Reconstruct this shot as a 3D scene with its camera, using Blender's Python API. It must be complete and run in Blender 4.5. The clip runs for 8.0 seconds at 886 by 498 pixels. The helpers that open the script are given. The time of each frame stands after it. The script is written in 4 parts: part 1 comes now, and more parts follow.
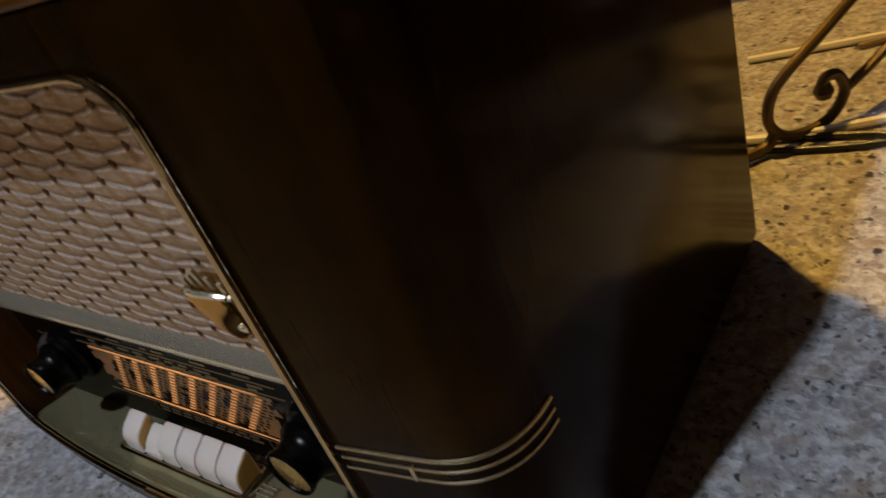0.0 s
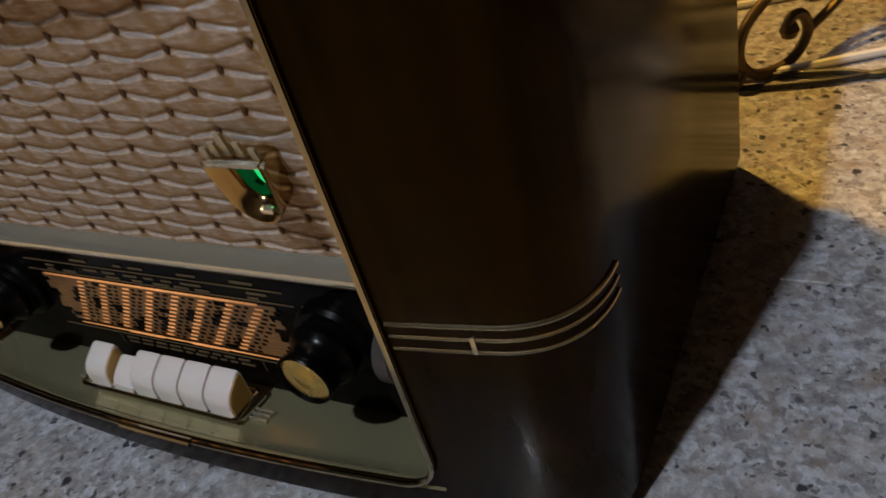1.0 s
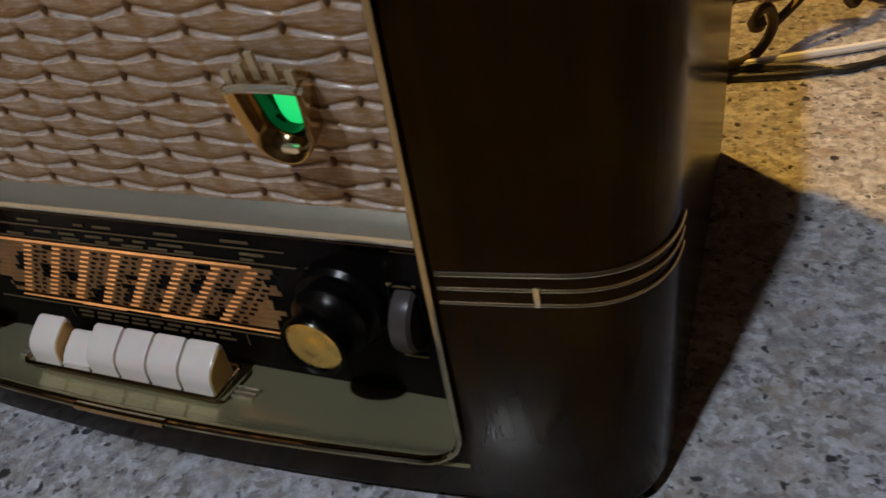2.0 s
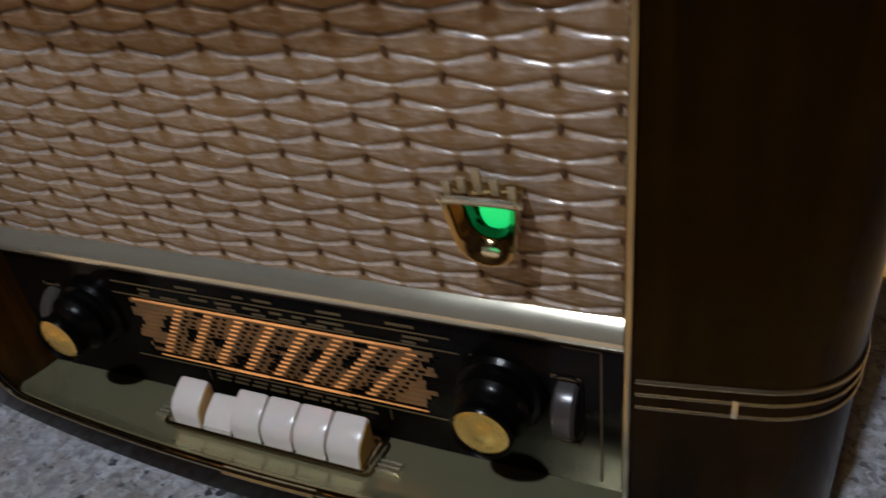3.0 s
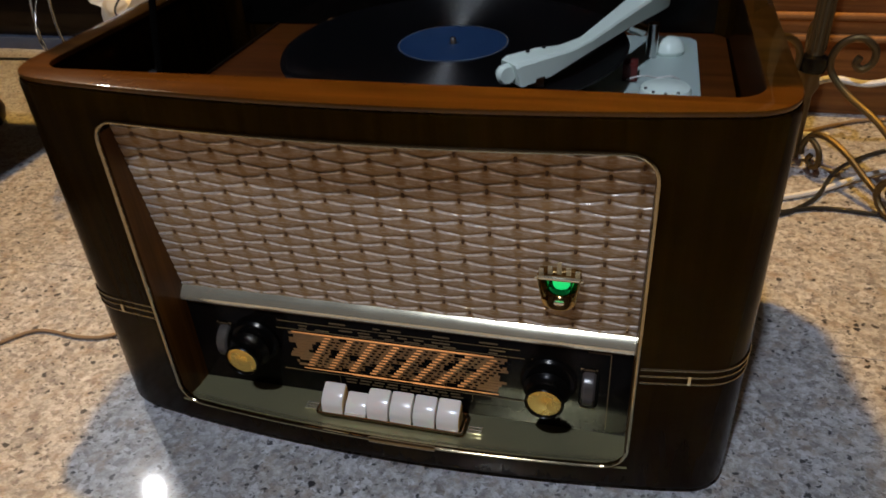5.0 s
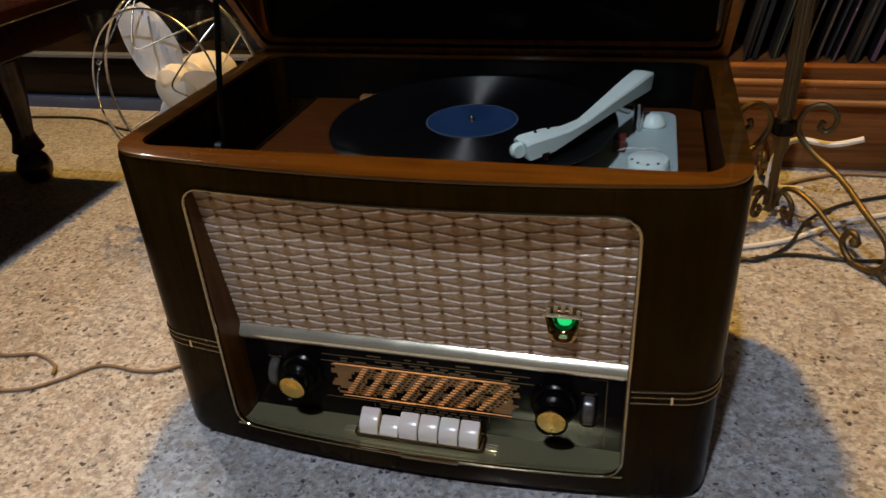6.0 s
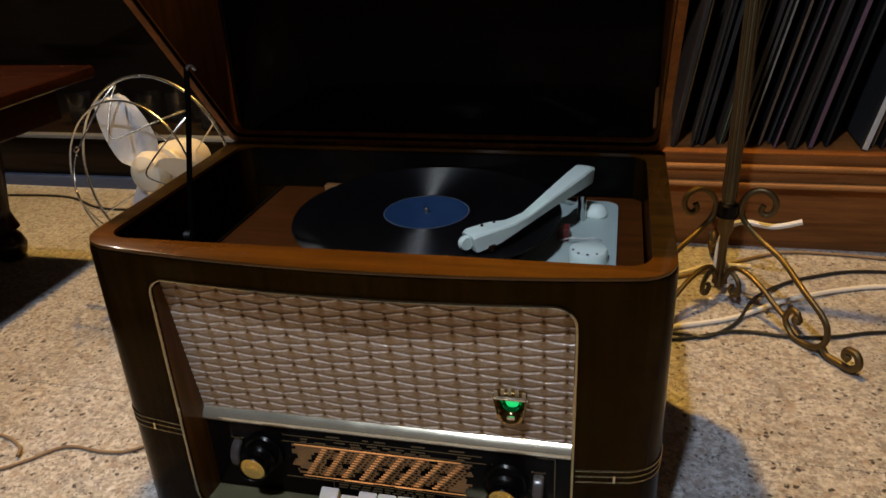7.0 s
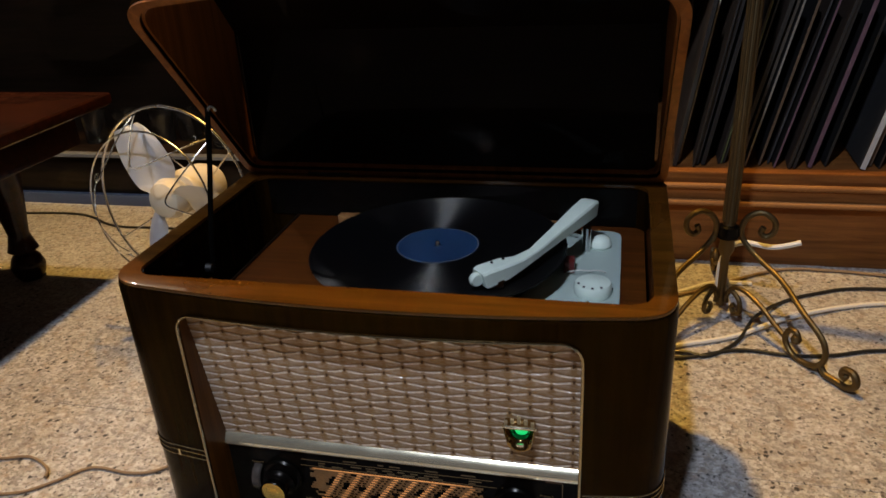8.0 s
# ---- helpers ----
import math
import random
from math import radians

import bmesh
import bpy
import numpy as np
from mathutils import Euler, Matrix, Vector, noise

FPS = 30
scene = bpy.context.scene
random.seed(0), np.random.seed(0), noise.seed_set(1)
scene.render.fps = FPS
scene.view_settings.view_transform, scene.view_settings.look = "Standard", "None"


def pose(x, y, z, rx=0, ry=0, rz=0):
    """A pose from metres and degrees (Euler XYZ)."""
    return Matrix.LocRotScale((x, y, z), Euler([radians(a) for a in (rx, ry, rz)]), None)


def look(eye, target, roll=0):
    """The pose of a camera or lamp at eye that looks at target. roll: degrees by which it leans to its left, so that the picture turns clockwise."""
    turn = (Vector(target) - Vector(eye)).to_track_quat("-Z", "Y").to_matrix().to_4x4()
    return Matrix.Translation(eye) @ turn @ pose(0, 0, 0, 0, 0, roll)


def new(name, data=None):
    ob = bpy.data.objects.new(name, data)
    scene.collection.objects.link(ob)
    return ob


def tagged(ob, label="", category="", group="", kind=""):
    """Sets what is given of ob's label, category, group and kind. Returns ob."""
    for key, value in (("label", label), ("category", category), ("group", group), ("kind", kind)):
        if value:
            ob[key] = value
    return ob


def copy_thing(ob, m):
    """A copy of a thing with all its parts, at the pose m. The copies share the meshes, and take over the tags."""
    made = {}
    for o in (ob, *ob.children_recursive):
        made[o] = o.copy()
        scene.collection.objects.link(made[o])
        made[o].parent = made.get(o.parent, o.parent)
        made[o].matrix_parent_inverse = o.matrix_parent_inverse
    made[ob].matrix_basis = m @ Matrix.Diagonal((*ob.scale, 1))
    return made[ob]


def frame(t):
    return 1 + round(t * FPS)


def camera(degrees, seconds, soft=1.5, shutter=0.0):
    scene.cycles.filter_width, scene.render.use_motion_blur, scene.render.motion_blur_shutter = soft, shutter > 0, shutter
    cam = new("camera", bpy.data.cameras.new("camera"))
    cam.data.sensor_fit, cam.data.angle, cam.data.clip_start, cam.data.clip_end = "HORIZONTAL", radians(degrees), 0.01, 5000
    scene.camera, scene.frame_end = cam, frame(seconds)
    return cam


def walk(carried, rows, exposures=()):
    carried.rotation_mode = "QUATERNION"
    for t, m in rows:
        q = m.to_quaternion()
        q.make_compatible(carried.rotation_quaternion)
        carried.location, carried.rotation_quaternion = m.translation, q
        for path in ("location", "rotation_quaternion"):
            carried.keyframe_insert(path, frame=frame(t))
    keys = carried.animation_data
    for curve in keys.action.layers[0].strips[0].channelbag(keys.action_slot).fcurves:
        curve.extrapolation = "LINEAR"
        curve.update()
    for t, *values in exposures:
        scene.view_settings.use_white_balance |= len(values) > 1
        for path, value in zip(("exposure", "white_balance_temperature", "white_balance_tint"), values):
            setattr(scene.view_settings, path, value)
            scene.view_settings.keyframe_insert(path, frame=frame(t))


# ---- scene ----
cam = camera(61.4, 8.0, soft=1.5, shutter=0.5)
PATH = [
    (0, (0.418, -0.119, 0.36), (-0.759, 1.104, -0.699), -21.4),
    (0.5, (0.397, -0.15, 0.344), (-0.631, 1.168, -0.754), -17.4),
    (1, (0.361, -0.167, 0.324), (-0.603, 1.169, -0.81), -17.1),
    (1.2, (0.351, -0.169, 0.317), (-0.532, 1.223, -0.816), -15.0),
    (2.3, (0.285, -0.186, 0.298), (-0.445, 1.267, -0.867), -10.6),
    (2.5, (0.276, -0.185, 0.302), (-0.457, 1.262, -0.867), -10.8),
    (3, (0.237, -0.21, 0.341), (-0.523, 1.294, -0.736), -8.1),
    (3.5, (0.215, -0.238, 0.38), (-0.46, 1.291, -0.718), -7.7),
    (4, (0.204, -0.305, 0.441), (-0.399, 1.24, -0.677), -5.5),
    (4.5, (0.191, -0.376, 0.496), (-0.288, 1.202, -0.634), -2.4),
    (4.7, (0.187, -0.392, 0.506), (-0.299, 1.187, -0.622), -3.5),
    (5.8, (0.181, -0.511, 0.574), (-0.269, 1.166, -0.419), -2.8),
    (6, (0.19, -0.522, 0.588), (-0.289, 1.139, -0.418), -3.7),
    (6.5, (0.213, -0.534, 0.618), (-0.237, 1.164, -0.338), -3.4),
    (7, (0.223, -0.545, 0.625), (-0.213, 1.212, -0.226), -2.9),
    (7.5, (0.223, -0.553, 0.631), (-0.22, 1.211, -0.2), -3.1),
    (8, (0.222, -0.563, 0.673), (-0.225, 1.191, -0.177), -3.4),
]
walk(cam, [(t, look(eye, target, roll)) for t, eye, target, roll in PATH])

# ---- world, lamps, exposure ----
world = bpy.data.worlds.new("room_dusk")
scene.world = world
world.use_nodes = True
world.node_tree.nodes["Background"].inputs[0].default_value = (0.30, 0.36, 0.50, 1)
world.node_tree.nodes["Background"].inputs[1].default_value = 0.0002


def point_lamp(name, at, watts, colour, radius):
    data = bpy.data.lights.new(name, "POINT")
    data.energy, data.color, data.shadow_soft_size = watts, colour, radius
    ob = new(name, data)
    ob.location = at
    return ob


WARM_AT = Vector((-0.17, 0.73, 2.70))
COOL_AT = Vector((-0.12, -1.42, 2.58))
point_lamp("warm_bulb_light", WARM_AT, 300, (1.0, 0.56, 0.115), 0.04)
point_lamp("cool_bulb_light", COOL_AT, 206, (0.70, 0.78, 0.95), 0.05)
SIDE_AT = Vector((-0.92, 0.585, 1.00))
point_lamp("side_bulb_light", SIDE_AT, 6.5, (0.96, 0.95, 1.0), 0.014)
scene.view_settings.exposure = -0.12


# ---- materials ----
class Mat:
    """A small wrapper round a node material."""

    def __init__(self, name, colour=(0.5, 0.5, 0.5), rough=0.5, metal=0.0, **more):
        self.mat = bpy.data.materials.new(name)
        self.mat.use_nodes = True
        self.nodes, self.links = self.mat.node_tree.nodes, self.mat.node_tree.links
        self.b = self.nodes["Principled BSDF"]
        self.set("Base Color", (*colour, 1))
        self.set("Roughness", rough)
        self.set("Metallic", metal)
        for key, value in more.items():
            self.set(key.replace("_", " "), value)
        self.co = None

    def set(self, socket, value):
        if isinstance(value, bpy.types.NodeSocket):
            self.links.new(value, self.b.inputs[socket])
        else:
            self.b.inputs[socket].default_value = value

    def coords(self, scale=(1, 1, 1), turn=(0, 0, 0), kind="Object"):
        co = self.nodes.new("ShaderNodeTexCoord")
        mp = self.nodes.new("ShaderNodeMapping")
        mp.inputs["Scale"].default_value = scale
        mp.inputs["Rotation"].default_value = turn
        self.links.new(co.outputs[kind], mp.inputs["Vector"])
        return mp.outputs["Vector"]

    def noise(self, vec, scale, detail=4, rough=0.55, distort=0.0):
        n = self.nodes.new("ShaderNodeTexNoise")
        n.inputs["Scale"].default_value = scale
        n.inputs["Detail"].default_value = detail
        n.inputs["Roughness"].default_value = rough
        n.inputs["Distortion"].default_value = distort
        self.links.new(vec, n.inputs["Vector"])
        return n.outputs["Fac"]


    def ramp(self, fac, *stops):
        n = self.nodes.new("ShaderNodeValToRGB")
        e = n.color_ramp.elements
        while len(e) < len(stops):
            e.new(0.5)
        for el, (pos, col) in zip(e, stops):
            el.position = pos
            el.color = (*col, 1) if isinstance(col, tuple) else (col, col, col, 1)
        self.links.new(fac, n.inputs["Fac"])
        return n.outputs["Color"]

    def mix(self, fac, a, b, mode="MIX"):
        n = self.nodes.new("ShaderNodeMix")
        n.data_type, n.blend_type = "RGBA", mode
        for value, key in ((fac, 0), (a, 6), (b, 7)):
            if isinstance(value, bpy.types.NodeSocket):
                self.links.new(value, n.inputs[key])
            else:
                n.inputs[key].default_value = value if key == 0 else (*value, 1)
        return n.outputs[2]

    def math(self, op, a, b=0.0):
        n = self.nodes.new("ShaderNodeMath")
        n.operation = op
        for k, value in enumerate((a, b)):
            if isinstance(value, bpy.types.NodeSocket):
                self.links.new(value, n.inputs[k])
            else:
                n.inputs[k].default_value = value
        return n.outputs[0]

    def bump(self, height, strength=0.3, distance=0.001):
        n = self.nodes.new("ShaderNodeBump")
        n.inputs["Strength"].default_value = strength
        n.inputs["Distance"].default_value = distance
        self.links.new(height, n.inputs["Height"])
        self.links.new(n.outputs["Normal"], self.b.inputs["Normal"])


def wood(name, dark, light, rough=0.25, grain=(1.5, 30, 30), coat=0.4, turn=(0, 0, 0), lacquer=0.0):
    m = Mat(name, light, rough, Coat_Weight=coat, Coat_Tint=(1.0, 0.70, 0.36, 1.0), Coat_Roughness=0.04, Specular_IOR_Level=0.06)
    v = m.coords(grain, turn)
    g = m.noise(v, 3.0, 6, 0.62, 0.6)
    fine = m.noise(m.coords((grain[0] * 4, grain[1] * 6, grain[2] * 6), turn), 3.0, 3)
    c = m.ramp(g, (0.30, dark), (0.52, tuple((a + b) / 2 for a, b in zip(dark, light))), (0.72, light))
    m.set("Base Color", m.mix(m.math("MULTIPLY", fine, 0.35), c, dark))
    wear = m.noise(m.coords((1, 1, 1)), 7.0, 4)
    m.set("Roughness", m.math("ADD", m.math("MULTIPLY", wear, 0.10 if lacquer else 0.22), rough - (0.03 if lacquer else 0.08)))
    m.bump(fine, 0.08, 0.0006)
    if lacquer:
        m.set("Coat Weight", 0.0)
        m.set("Specular IOR Level", lacquer)
        m.set("Specular Tint", (1.0, 0.66, 0.24, 1.0))
    return m.mat


def metal(name, colour, rough=0.22, scratch=0.2):
    m = Mat(name, colour, rough, 1.0)
    n = m.noise(m.coords((1, 1, 1)), 60.0, 5)
    big = m.noise(m.coords((1, 1, 1)), 9.0, 3)
    m.set("Base Color", m.mix(m.math("MULTIPLY", big, 0.5), colour, tuple(c * 0.62 for c in colour)))
    m.set("Roughness", m.math("ADD", m.math("MULTIPLY", n, scratch), rough - scratch * 0.4))
    m.bump(n, 0.05, 0.0004)
    return m.mat


def plain(name, colour, rough=0.4, metallic=0.0, vary=0.25, scale=30.0, relief=0.04, **more):
    m = Mat(name, colour, rough, metallic, **more)
    n = m.noise(m.coords((1, 1, 1)), scale, 5)
    m.set("Base Color", m.mix(m.math("MULTIPLY", n, vary), colour, tuple(c * 0.55 for c in colour)))
    m.set("Roughness", m.math("ADD", m.math("MULTIPLY", n, 0.16), rough - 0.08))
    m.bump(n, relief, 0.0006)
    return m.mat


def granite():
    m = Mat("speckled_granite", (0.5, 0.48, 0.44), 0.22, Coat_Weight=0.7, Coat_Roughness=0.07)
    raw = m.nodes.new("ShaderNodeNewGeometry").outputs["Position"]
    wob = m.nodes.new("ShaderNodeTexNoise")
    wob.inputs["Scale"].default_value = 160.0
    m.links.new(raw, wob.inputs["Vector"])
    shift = m.nodes.new("ShaderNodeVectorMath")
    shift.operation = "SCALE"
    m.links.new(wob.outputs["Color"], shift.inputs[0])
    shift.inputs["Scale"].default_value = 0.010
    both = m.nodes.new("ShaderNodeVectorMath")
    m.links.new(raw, both.inputs[0])
    m.links.new(shift.outputs[0], both.inputs[1])
    co = both.outputs[0]
    mid = m.noise(raw, 150.0, 5, 0.74)
    base = m.ramp(mid, (0.34, (0.17, 0.155, 0.135)), (0.45, (0.44, 0.39, 0.33)), (0.53, (0.66, 0.61, 0.53)), (0.63, (0.92, 0.90, 0.85)))
    grain = m.nodes.new("ShaderNodeTexVoronoi")
    grain.inputs["Scale"].default_value = 175.0
    m.links.new(co, grain.inputs["Vector"])
    tone = m.nodes.new("ShaderNodeSeparateColor")
    m.links.new(grain.outputs["Color"], tone.inputs["Color"])
    crystal = m.ramp(tone.outputs["Red"], (0.10, (0.20, 0.18, 0.165)), (0.38, (0.50, 0.45, 0.38)), (0.62, (0.70, 0.66, 0.60)), (0.90, (0.93, 0.91, 0.88)))
    base = m.mix(0.48, base, crystal)
    cloud = m.noise(raw, 9.0, 5, 0.6, 0.5)
    base = m.mix(m.ramp(cloud, (0.36, 0.30), (0.50, 0.0)), base, (0.36, 0.335, 0.32))
    base = m.mix(m.ramp(cloud, (0.52, 0.0), (0.68, 0.25)), base, (0.80, 0.74, 0.68))
    ochre = m.mix(m.ramp(m.noise(raw, 44.0, 5, 0.65), (0.50, 0.0), (0.68, 0.6)), base, (0.42, 0.29, 0.17))
    grey = m.mix(m.ramp(m.noise(raw, 80.0, 4, 0.68), (0.52, 0.0), (0.66, 0.6)), ochre, (0.24, 0.23, 0.22))

    def spots(scale, share, size):
        """Dark crystals: some cells of a scattered pattern, each a small blot."""
        v = m.nodes.new("ShaderNodeTexVoronoi")
        v.inputs["Scale"].default_value = scale
        m.links.new(co, v.inputs["Vector"])
        pick = m.nodes.new("ShaderNodeSeparateColor")
        m.links.new(v.outputs["Color"], pick.inputs["Color"])
        chosen = m.math("LESS_THAN", pick.outputs["Red"], share)
        reach = m.math("ADD", m.math("MULTIPLY", pick.outputs["Green"], size * 0.7), size * 0.5)
        soft = m.math("MULTIPLY", m.math("SUBTRACT", reach, v.outputs["Distance"]), 9.0)
        return m.math("MULTIPLY", chosen, m.math("MINIMUM", m.math("MAXIMUM", soft, 0.0), 1.0))

    col = m.mix(m.math("MULTIPLY", spots(105.0, 0.24, 0.36), 0.95), grey, (0.030, 0.028, 0.028))
    col = m.mix(m.math("MULTIPLY", spots(190.0, 0.26, 0.42), 0.75), col, (0.07, 0.062, 0.055))
    col = m.mix(m.math("MULTIPLY", spots(72.0, 0.12, 0.42), 0.5), col, (0.20, 0.15, 0.11))
    m.set("Base Color", m.mix(1.0, col, (0.68, 0.71, 0.775), "MULTIPLY"))
    m.set("Roughness", m.math("ADD", m.math("MULTIPLY", mid, 0.24), 0.22))
    m.bump(mid, 0.10, 0.0006)
    return m.mat


def weave():
    """Ribbed fawn cloth whose satin-white upper yarns and painted shade in the creases come from the weave's own
    layout.
    """
    m = Mat("speaker_cloth", (0.34, 0.26, 0.20), 0.8)
    at = m.nodes.new("ShaderNodeAttribute")
    at.attribute_name = "weave"
    sep = m.nodes.new("ShaderNodeSeparateColor")
    m.links.new(at.outputs["Color"], sep.inputs["Color"])
    v = m.coords((1, 1, 1))
    threads = m.noise(m.coords((18, 18, 900)), 1.0, 3)
    slub = m.noise(m.coords((150, 150, 600)), 1.0, 4)
    big = m.noise(v, 16.0, 3)
    body = m.mix(m.math("MULTIPLY", threads, 0.8), (0.44, 0.278, 0.130), (0.175, 0.096, 0.037))
    body = m.mix(m.math("MULTIPLY", big, 0.5), body, (0.31, 0.190, 0.086))
    shine = m.ramp(slub, (0.50, 0.0), (0.68, 0.6))
    body = m.mix(shine, body, (0.60, 0.50, 0.41))
    twist = m.ramp(m.noise(m.coords((170, 170, 420)), 1.0, 3), (0.34, 0.5), (0.54, 1.0))
    yarn = m.math("MULTIPLY", sep.outputs["Red"], twist)
    c = m.mix(yarn, body, (0.92, 0.86, 0.80))
    # shade in the folds between rows, painted as dark brown
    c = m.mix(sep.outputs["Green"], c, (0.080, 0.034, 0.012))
    m.set("Base Color", c)
    m.set("Roughness", m.ramp(yarn, (0.0, 0.70), (0.6, 0.36)))
    m.set("Metallic", m.math("MAXIMUM", m.math("MULTIPLY", yarn, 0.85), m.math("MULTIPLY", shine, 0.55)))
    m.set("Specular IOR Level", m.math("ADD", m.math("MULTIPLY", yarn, 0.5), 0.25))
    m.bump(m.math("ADD", slub, threads), 0.5, 0.0006)
    return m.mat


def record_vinyl():
    m = Mat("black_vinyl", (0.003, 0.003, 0.0035), 0.22, Anisotropic=0.97, Specular_IOR_Level=0.65)
    tg = m.nodes.new("ShaderNodeTangent")
    tg.direction_type, tg.axis = "RADIAL", "Z"
    m.links.new(tg.outputs["Tangent"], m.b.inputs["Tangent"])
    m.set("Anisotropic Rotation", 0.25)
    n = m.noise(m.coords((1, 1, 1)), 6.0, 2)
    m.set("Roughness", m.math("ADD", m.math("MULTIPLY", n, 0.05), 0.37))
    return m.mat


def dial_light():
    """Amber light coming through the printed dial scale, brightest over the lamp."""
    m = Mat("amber_lit_dial", (0.12, 0.07, 0.03), 0.5)
    v = m.coords((1, 1, 1))
    n = m.noise(v, 90.0, 3)
    m.set("Emission Color", (1.0, 0.36, 0.07, 1))
    m.set("Emission Strength", m.ramp(n, (0.3, 0.012), (0.7, 0.055)))
    return m.mat


M = dict(
    granite=granite(),
    joint=plain("dark_joint", (0.22, 0.19, 0.16), 0.8),
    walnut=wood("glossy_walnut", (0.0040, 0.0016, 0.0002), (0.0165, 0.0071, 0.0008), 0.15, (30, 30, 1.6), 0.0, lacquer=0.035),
    # walnut lightened to brown for the cheeks, as if light fell on them
    cheek=wood("lit_brown_cheek_wood", (0.050, 0.021, 0.0042), (0.145, 0.064, 0.014), 0.4, (30, 30, 1.6), 0.25),
    # case walnut again, lightened to amber as the lit upper face
    rim=wood("lit_walnut_rim", (0.036, 0.0165, 0.0028), (0.102, 0.050, 0.0090), 0.26, (1.6, 30, 30), 0.7),
    deck=wood("reddish_deck_wood", (0.036, 0.010, 0.0022), (0.092, 0.029, 0.006), 0.40, (1.6, 30, 30), 0.2),
    # the lid's wood where it lies in shade, the shade put into the colour
    lid_in=wood("shaded_lid_lining", (0.003, 0.0014, 0.0005), (0.010, 0.004, 0.0012), 0.5, (1.6, 30, 30), 0.05),
    lid_edge=wood("brown_lid_edge", (0.006, 0.0022, 0.0005), (0.016, 0.006, 0.0014), 0.5, (1.6, 30, 30), 0.2),
    # the same lid wood much lighter, for the walls that catch light
    lid_side=wood("lit_brown_lid_side", (0.17, 0.062, 0.015), (0.38, 0.15, 0.037), 0.45, (30, 30, 1.6), 0.1),
    shelfwood=wood("reddish_shelf_wood", (0.080, 0.031, 0.009), (0.24, 0.100, 0.032), 0.38, (1.4, 26, 26), 0.2),
    tablewood=wood("dark_mahogany", (0.006, 0.0022, 0.0012), (0.028, 0.007, 0.0035), 0.40, (1.4, 24, 24), 0.5),
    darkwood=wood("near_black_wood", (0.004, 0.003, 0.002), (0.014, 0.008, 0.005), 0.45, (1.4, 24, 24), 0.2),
    railgrey=plain("grey_metal_rail", (0.20, 0.20, 0.20), 0.4, 0.5),
    edge=wood("pale_edge_wood", (0.17, 0.075, 0.027), (0.38, 0.20, 0.085), 0.4, (1.4, 26, 26), 0.1),
    gold=metal("aged_gold_trim", (0.46, 0.385, 0.24), 0.10, 0.08),
    badge=metal("polished_gold_badge", (0.50, 0.35, 0.15), 0.13, 0.08),
    letter=plain("pale_gilt_letter", (0.46, 0.38, 0.24), 0.35, 0.4, vary=0.3),
    eyeglass=plain("dark_green_eye_glass", (0.004, 0.050, 0.020), 0.12, relief=0.0),
    brass=metal("brass_line", (0.62, 0.54, 0.37), 0.20, 0.12),
    silver=plain("champagne_metal", (0.84, 0.78, 0.58), 0.19, 0.80, vary=0.18, scale=30, relief=0.004),
    tray=plain("greenish_champagne_tray", (0.50, 0.455, 0.25), 0.18, 0.70, vary=0.45, scale=22),
    knobface=metal("brushed_gold_knob_cap", (0.88, 0.58, 0.14), 0.26),
    bronze=metal("antique_bronze_iron", (0.135, 0.096, 0.047), 0.50),
    chrome=metal("chromed_wire", (0.72, 0.72, 0.72), 0.22),
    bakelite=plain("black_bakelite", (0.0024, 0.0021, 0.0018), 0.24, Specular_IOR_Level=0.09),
    dial=plain("black_dial_glass", (0.004, 0.003, 0.0025), 0.16, vary=0.4, relief=0.0, Specular_IOR_Level=0.06),
    print=plain("dim_gold_print", (0.11, 0.070, 0.030), 0.6),
    glow=dial_light(),
    ivory=plain("ivory_white_key", (0.84, 0.75, 0.66), 0.22, vary=0.22, scale=55, Coat_Weight=0.4, Subsurface_Weight=0.15, Subsurface_Scale=0.004),
    keyside=plain("yellowed_key_side", (0.55, 0.33, 0.08), 0.35, vary=0.2),
    cream=plain("pale_mint_bakelite", (0.74, 0.86, 0.78), 0.32, vary=0.15, Coat_Weight=0.3),
    plate=plain("grey_green_enamel", (0.42, 0.52, 0.49), 0.38, vary=0.18),
    fanwhite=plain("bluish_white_enamel", (0.58, 0.60, 0.64), 0.35, vary=0.15),
    fancream=plain("cream_enamel", (0.58, 0.51, 0.38), 0.35, vary=0.2),
    vinyl=record_vinyl(),
    blue=plain("deep_blue_paper", (0.0035, 0.024, 0.078), 0.6, vary=0.2),
    cloth=weave(),
    tie=plain("brown_tie_yarn", (0.12, 0.058, 0.022), 0.8, vary=0.4, scale=300),
    black=plain("black_rubber", (0.012, 0.012, 0.012), 0.45),
    white=plain("white_cable_sheath", (0.70, 0.68, 0.64), 0.45, vary=0.15),
    cordbrown=plain("brown_cloth_cord", (0.22, 0.15, 0.09), 0.8, vary=0.3),
    wheel=plain("smoky_translucent_wheel", (0.055, 0.046, 0.042), 0.25, vary=0.3),
    plaster=plain("dark_painted_plaster", (0.028, 0.021, 0.015), 0.85, vary=0.15, scale=8),
    bluetrim=plain("blue_grey_skirting", (0.045, 0.06, 0.10), 0.4, vary=0.3),
)


def emitter(name, colour, strength):
    m = Mat(name, colour, 0.4)
    m.set("Emission Color", (*colour, 1))
    m.set("Emission Strength", strength)
    return m.mat


